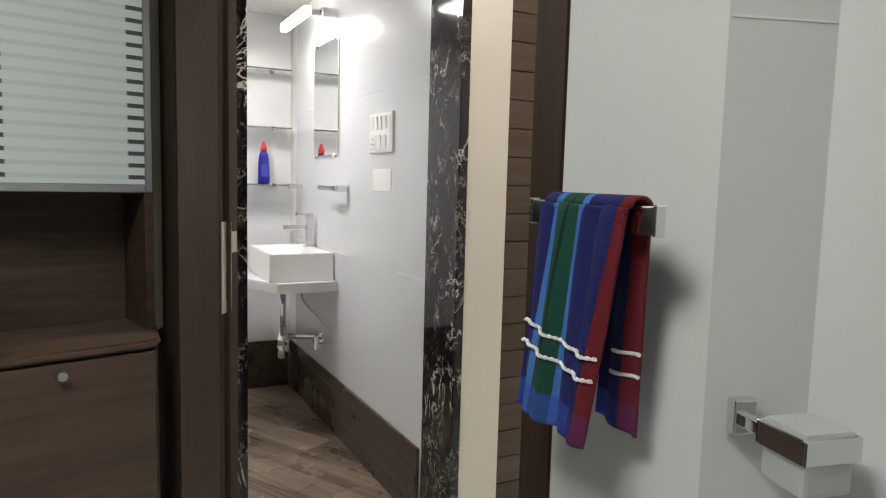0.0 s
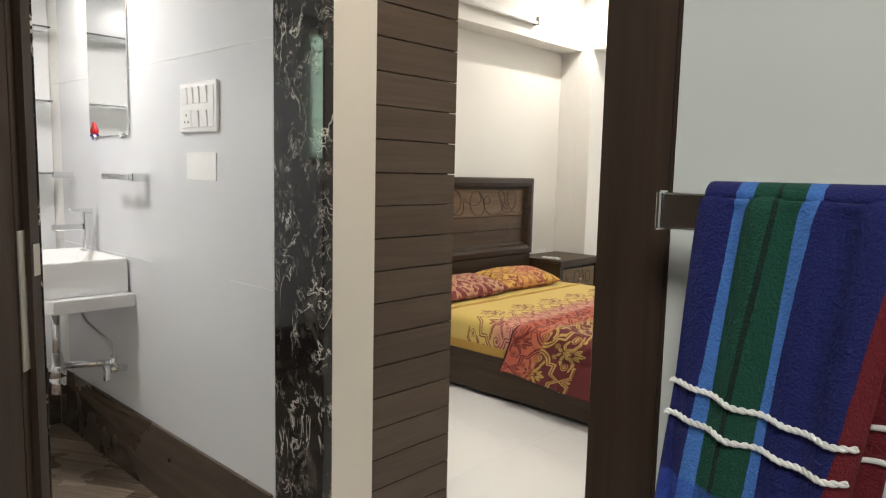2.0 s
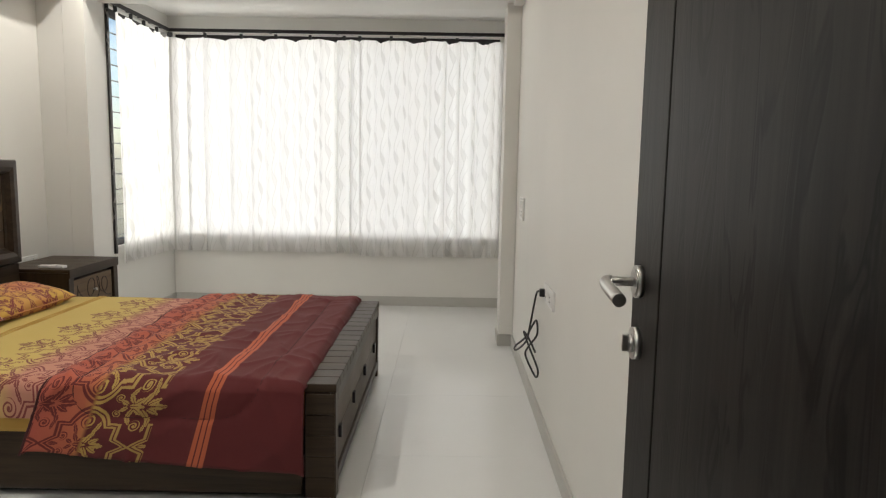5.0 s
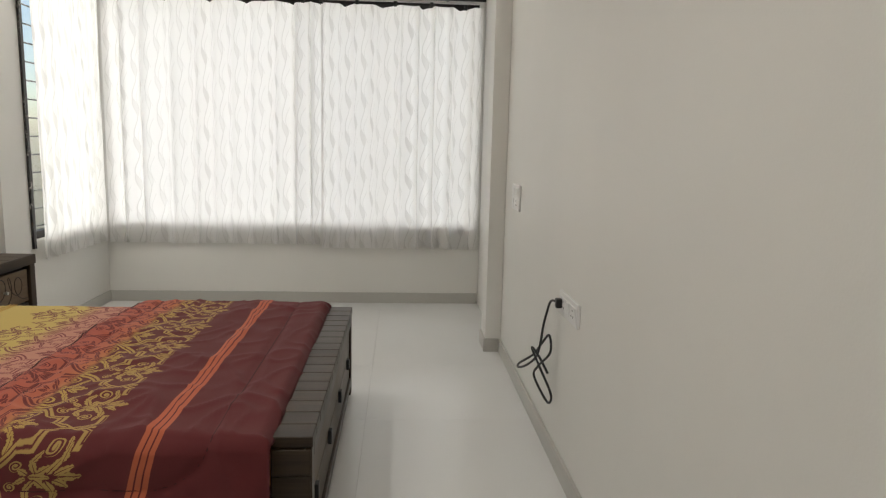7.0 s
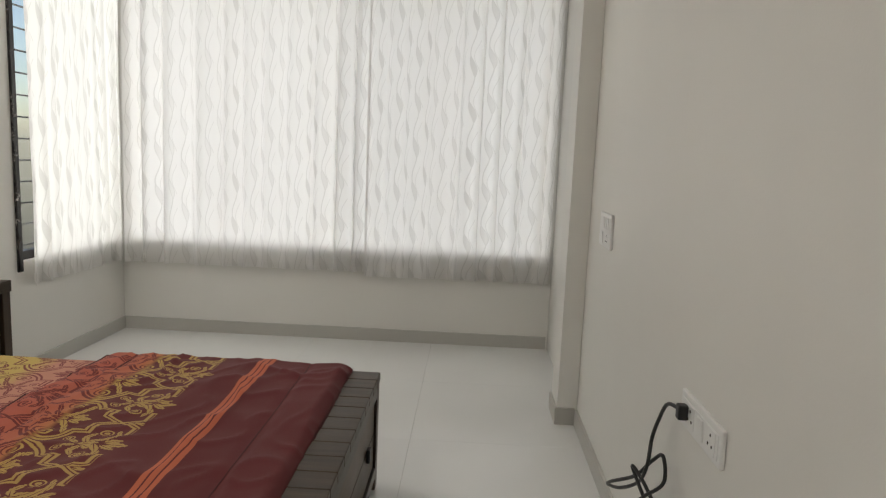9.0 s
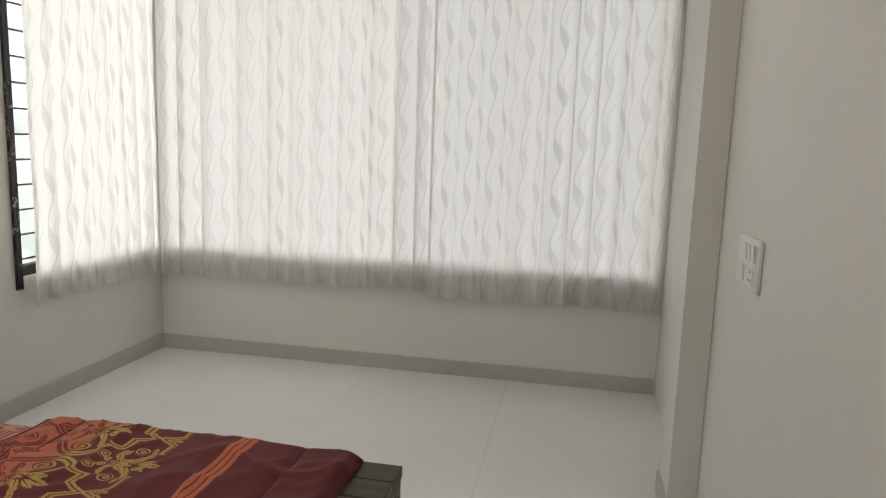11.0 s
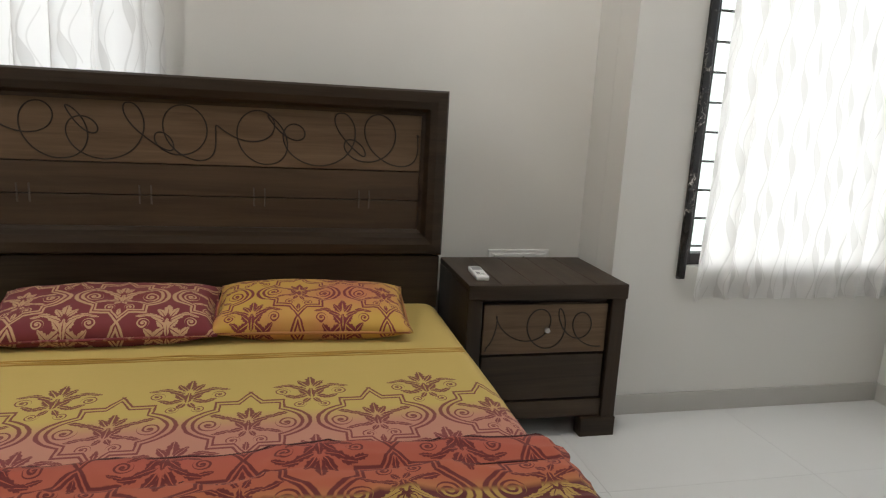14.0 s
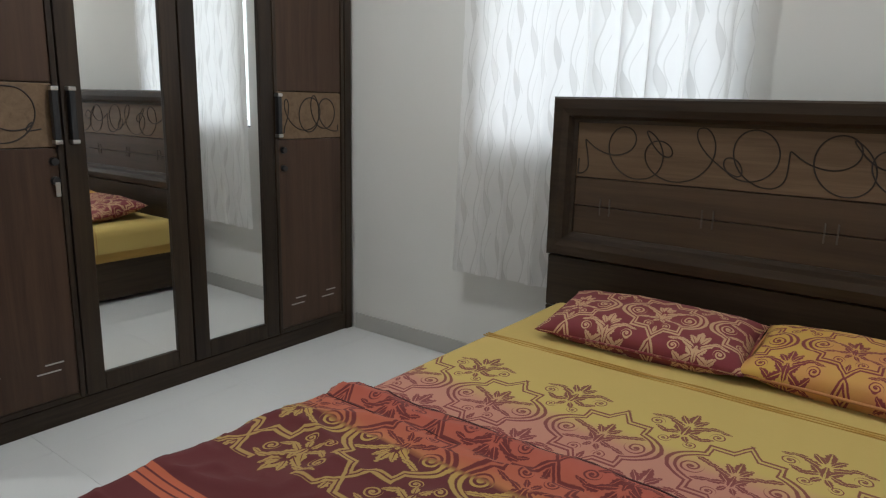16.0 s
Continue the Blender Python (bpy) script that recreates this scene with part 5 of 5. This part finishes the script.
for p, q in ((r0, r1), (r1, r2), (r2, r3)):
    for k in range(4):
        bm.faces.new((p[k], p[(k + 1) % 4], q[(k + 1) % 4], q[k]))
bm.faces.new(r0[::-1])
bm.faces.new(r3)
bmesh.ops.bevel(bm, geom=bm.edges[:], offset=0.004, segments=2, affect="EDGES")
part("bowl", bm, CERAMIC, basin)
part("drain", cylinder(bmesh.new(), (0.97, 3.8, 0.8905), (0.97, 3.8, 0.896), 0.03, 20), CHROME, basin)
tap = thing("basin_tap", "tall square chrome basin mixer tap", "tap")
part("tap_body", B(1.085, 1.127, 3.86, 3.90, 0.986, 1.165, bevel=0.004), CHROME, tap)
part("spout", B(0.955, 1.0845, 3.866, 3.894, 1.085, 1.112, bevel=0.004), CHROME, tap)
part("tap_lever", B(1.03, 1.128, 3.863, 3.897, 1.167, 1.182, bevel=0.003), CHROME, tap)
part("tap_base", B(1.078, 1.134, 3.853, 3.907, 0.9855, 0.992, bevel=0.002), CHROME, tap)
trap = thing("bottle_trap", "chrome bottle trap and waste pipe under the basin", "pipe")
part("tail_pipe", cylinder(bmesh.new(), (0.95, 3.86, 0.43), (0.95, 3.86, 0.784), 0.017, 18), CHROME, trap)
part("bottle", lathe(bmesh.new(), [(0.018, 0.345), (0.032, 0.35), (0.034, 0.42), (0.030, 0.425), (0.036, 0.43), (0.036, 0.475), (0.030, 0.48), (0.02, 0.535)], 22, (0.95, 3.86)), CHROME, trap)
part("waste_pipe", cylinder(bmesh.new(), (0.98, 3.85, 0.475), (1.149, 3.72, 0.485), 0.016, 18), CHROME, trap)
part("wall_flange", cylinder(bmesh.new(), (1.135, 3.731, 0.484), (1.149, 3.72, 0.485), 0.032, 22), CHROME, trap)
valve = thing("angle_valve", "chrome angle valve with a braided supply hose", "valve")
part("valve_body", cylinder(bmesh.new(), (1.08, 3.6, 0.49), (1.149, 3.6, 0.49), 0.017, 16), CHROME, valve)
part("valve_riser", cylinder(bmesh.new(), (1.10, 3.6, 0.49), (1.10, 3.6, 0.545), 0.013, 16), CHROME, valve)
part("valve_knob", B(1.055, 1.08, 3.585, 3.615, 0.44, 0.51, bevel=0.006), CHROME, valve)
part("hose", tube(bmesh.new(), smooth_path([(1.10, 3.6, 0.545), (1.095, 3.61, 0.60), (1.06, 3.68, 0.65), (1.04, 3.78, 0.70), (1.06, 3.87, 0.784)], 8), 0.007, 10), STEEL, valve)
ring = thing("towel_holder", "square chrome hand towel bar on the bathroom wall", "towel rail")
part("post", B(1.085, 1.149, 3.318, 3.352, 1.318, 1.350, bevel=0.003), CHROME, ring)
part("bar", B(1.07, 1.0845, 3.318, 3.60, 1.322, 1.346, bevel=0.003), CHROME, ring)
plate("light_switch", "white modular switch plate on the tiled bathroom wall", pose(1.1498, 2.875, 1.592, 0, 0, -90), 0.268, 0.176,
      [("rocker", -0.085, 0.042, 0.036, 0.06), ("rocker", -0.042, 0.042, 0.036, 0.06), ("rocker", 0.005, 0.042, 0.036, 0.06), ("rocker", 0.06, 0.042, 0.036, 0.06), ("socket", -0.075, -0.04, 0.066, 0.062), ("rocker", 0.0, -0.042, 0.036, 0.06), ("rocker", 0.06, -0.042, 0.036, 0.06)])
blank = thing("blank_plate", "plain pale blanking plate set flush in the tiles", "cover plate")
part("plate", B(1.1475, 1.1499, 2.765, 2.985, 1.333, 1.432, bevel=0.001, segs=1), WHITE_PLASTIC, blank)

# ---- dressing space: towel, rails, cabinet ----
rail = thing("towel_rail", "polished square chrome towel rail on the green wall", "towel rail")
part("bar", B(0.566, 0.580, 0.606, 0.846, 1.332, 1.366, bevel=0.002), CHROME, rail)
for y in (0.70, 0.77):
    part("post", B(0.5805, 0.626, y, y + 0.022, 1.336, 1.362, bevel=0.002), CHROME, rail)
    part("wall_plate", B(0.6265, 0.6335, y - 0.006, y + 0.028, 1.328, 1.372, bevel=0.002), CHROME, rail)
for y in (0.601, 0.8465):
    part("end_cap", B(0.5645, 0.5815, y, y + 0.005, 1.3305, 1.3675, bevel=0.0015, segs=1), CHROME, rail)


def towel_front(u, v):
    """u across the towel, v from the hem up to the bar."""
    y_top, y_bot = 0.802 - 0.168 * u, 0.824 - 0.140 * u
    z_bot = 1.076 - 0.018 * u
    low = 1 - v
    y = y_bot + (y_top - y_bot) * (1 - low ** 0.9)
    z = z_bot + (1.369 - z_bot) * v
    fold = 0.006 * math.sin(u * 12 + 0.5) * (0.3 + low) + 0.004 * math.sin(u * 25 + 3 * v)
    over = max(0.0, v - 0.95) / 0.05
    return Vector((0.556 - (0.022 - 0.014 * u) * low + fold * (1 - over), y, z - 0.006 * over))


def towel_back(u, v):
    y_top, y_bot = 0.690 - 0.058 * u, 0.740 - 0.077 * u
    z_bot = 1.080 - 0.012 * u
    low = 1 - v
    y = y_bot + (y_top - y_bot) * (1 - low ** 0.9)
    z = z_bot + (1.366 - z_bot) * v
    return Vector((0.591 + 0.004 * math.sin(u * 9) * (0.3 + low) + 0.022 * low, y, z))


towel = thing("hand_towel", "striped blue, green and red terry towel over the rail", "towel")
tf = grid(bmesh.new(), 60, 50, towel_front, lambda u, v: (u * 0.93, v * 0.33))
part("front_fall", thicken(tf, 0.005), TOWEL, towel)
tb = grid(bmesh.new(), 24, 40, towel_back, lambda u, v: (0.60 + u * 0.4, v * 0.33))
part("back_fall", thicken(tb, 0.005), TOWEL, towel)
tt = grid(bmesh.new(), 40, 8, lambda u, v: Vector((0.575 - 0.019 * math.cos(math.pi * v), 0.802 - 0.168 * u, 1.3625 + 0.015 * math.sin(math.pi * v))), lambda u, v: (u * 0.93, 0.32 + v * 0.03))
part("top_fold", thicken(tt, 0.005), TOWEL, towel)
for v0, v1 in ((0.418, 0.375), (0.318, 0.283)):
    rope = bmesh.new()
    for s in (0.0, math.pi):
        pts = []
        for i in range(91):
            u = i / 90
            v = v0 + (v1 - v0) * (u ** 0.9) + 0.006 * math.sin(u * 7)
            p = towel_front(u, v)
            pts.append(p + Vector((-0.0085 + 0.0014 * math.cos(i * 0.9 + s), 0, 0.0014 * math.sin(i * 0.9 + s))))
        tube(rope, pts, 0.0017, 6)
    part("braid", rope, ROPE, towel, "white twisted cord")
for v in (0.345, 0.245):
    part("braid", tube(bmesh.new(), [towel_back(0.35 + 0.65 * i / 20, v + 0.03 * i / 20) + Vector((-0.005, 0, 0)) for i in range(21)], 0.0028, 8), ROPE, towel, "white twisted cord")

FROST = Mat("frosted_white_glass", (0.62, 0.66, 0.65), 0.35)
FROST.b.inputs["Transmission Weight"].default_value = 0.35
th = thing("tumbler_holder", "frosted glass tumbler in a square chrome wall holder", "tumbler holder", "", pose(0.712, 0.499, 0, 0, 0, -12))
part("tumbler", B(-0.033, 0.033, -0.033, 0.033, 1.056, 1.130, bevel=0.006), FROST.m, th, "frosted glass tumbler")
rg = bmesh.new()
for x0, x1, y0, y1 in ((-0.038, 0.038, -0.038, -0.0345), (-0.038, 0.038, 0.0345, 0.038), (-0.038, -0.0345, -0.0338, 0.0338), (0.0345, 0.038, -0.0338, 0.0338)):
    box(rg, x0, x1, y0, y1, 1.095, 1.124, bevel=0.0015, segs=1)
part("ring", rg, CHROME, th)
part("arm", B(-0.036, -0.020, 0.0385, 0.067, 1.103, 1.118, bevel=0.002), CHROME, th)
part("wall_plate", B(-0.044, -0.012, 0.066, 0.082, 1.093, 1.136, bevel=0.002), CHROME, th)

cab = thing("dressing_cabinet", "dark laminate dressing cabinet with an etched glass shutter", "cabinet", "", pose(0.132, 1.722, 0, 0, 0, 14))
part("counter_top", prism(bmesh.new(), [(-0.8, -0.12), (-0.06, -0.115), (-0.03, -0.10), (0.028, 0.118), (-0.01, 0.16), (-0.8, 0.16)], 1.010, 1.029, 0.006), LAMINATE, cab)
for k in range(2):
    x1 = -0.045 - 0.375 * k
    dr = part("drawer_front", B(x1 - 0.37, x1, -0.112, -0.094, 0.42, 1.003, bevel=0.004), LAMINATE, cab)
    part("knob", cylinder(cylinder(bmesh.new(), (x1 - 0.186, -0.112, 0.983), (x1 - 0.186, -0.128, 0.983), 0.005, 12), (x1 - 0.186, -0.126, 0.983), (x1 - 0.186, -0.138, 0.983), 0.011, 18, 0.009), STEEL, dr, "round steel knob")
part("lower_carcass", B(-0.8, -0.035, -0.093, 0.16, 0.0, 1.009), LAMINATE, cab)
part("niche_back", B(-0.8, -0.03, 0.145, 0.16, 1.030, 1.337), LAMINATE, cab)
part("niche_side", B(-0.028, -0.008, 0.0, 0.16, 1.030, 2.38, bevel=0.002), LAMINATE, cab)
part("upper_carcass", B(-0.8, -0.03, 0.012, 0.16, 1.340, 2.38), LAMINATE, cab)
for k in range(2):
    xc = -0.178 - 0.345 * k
    g = part("shutter", B(-0.152, 0.152, -0.006, 0.0, -0.494, 0.494), ETCHED, cab, "etched glass with fine horizontal lines")
    g.location = (xc, 0.006, 1.856)
    fr = bmesh.new()
    for x0, x1, z0, z1 in ((-0.168, -0.1525, -0.512, 0.512), (0.1525, 0.168, -0.512, 0.512), (-0.152, 0.152, -0.512, -0.4945), (-0.152, 0.152, 0.4945, 0.512)):
        box(fr, x0, x1, -0.010, 0.006, z0, z1, bevel=0.0015, segs=1)
    part("shutter_frame", fr, ALUMINIUM, g, "satin aluminium frame")
# added fixture, out of view, around the dressing space fill
cl = thing("ceiling_lamp", "square white ceiling lamp added unseen to light the dressing space", "lamp")
part("housing", B(-0.81, -0.19, -0.01, 0.61, 2.48, 2.499, bevel=0.004), WHITE_PLASTIC, cl)
part("diffuser", B(-0.77, -0.23, 0.03, 0.57, 2.474, 2.4795), LAMP_WHITE, cl)
# added bathroom fixture, out of view, for that fill
cl = thing("ceiling_lamp", "square white ceiling lamp added unseen to light the bathroom", "lamp")
part("housing", B(0.18, 0.52, 3.33, 3.67, 2.375, 2.399, bevel=0.004), WHITE_PLASTIC, cl)
part("diffuser", B(0.20, 0.50, 3.35, 3.65, 2.369, 2.3745), LAMP_WHITE, cl)

# ---- floor tiles ----
floor_ob = bpy.data.objects["floor"]


def clip(poly, x0, x1, y0, y1):
    for axis, limit, sign in ((0, x0, 1), (0, x1, -1), (1, y0, 1), (1, y1, -1)):
        out = []
        for p, q in zip(poly, poly[1:] + poly[:1]):
            a_, b_ = sign * (p[axis] - limit), sign * (q[axis] - limit)
            if a_ >= 0:
                out.append(p)
            if (a_ > 0 > b_) or (a_ < 0 < b_):
                t = a_ / (a_ - b_)
                out.append((p[0] + (q[0] - p[0]) * t, p[1] + (q[1] - p[1]) * t))
        poly = out
        if len(poly) < 3:
            return []
    return poly


TS = 0.86
for i in range(-7, 4):
    for j in range(-4, 4):
        x0, y0 = 4.46 + TS * i, 1.68 + TS * j
        sq = [(x0 + 0.0005, y0 + 0.0005), (x0 + TS - 0.0005, y0 + 0.0005), (x0 + TS - 0.0005, y0 + TS - 0.0005), (x0 + 0.0005, y0 + TS - 0.0005)]
        for zone in ((1.152, 7.04, 0.83, 4.33), (-1.6, 1.150, -1.6, 2.183)):
            q = clip(sq, *zone)
            if q:
                part("tile", prism(bmesh.new(), q, -0.0055, 0.0), FLOOR_TILE, floor_ob)
ca, sa = math.cos(radians(119)), math.sin(radians(119))
for j in range(-16, 18):
    for i in range(-5, 6):
        s0, t0 = 0.9 * i + 0.3 * (j % 3), 0.185 * j
        sq = [(s0 + 0.001, t0 + 0.001), (s0 + 0.899, t0 + 0.001), (s0 + 0.899, t0 + 0.184), (s0 + 0.001, t0 + 0.184)]
        q = clip([(0.3 + s * ca - t * sa, 3.3 + s * sa + t * ca) for s, t in sq], -1.05, 1.149, 2.185, 4.46)
        if q:
            local = [((x - 0.3) * ca + (y - 3.3) * sa, (y - 3.3) * ca - (x - 0.3) * sa) for x, y in q]
            ob = part("plank_tile", prism(bmesh.new(), local, -0.0055, 0.0), PLANK_TILE, floor_ob)
            ob.location, ob.rotation_euler = (0.3, 3.3, 0), (0, 0, radians(119))
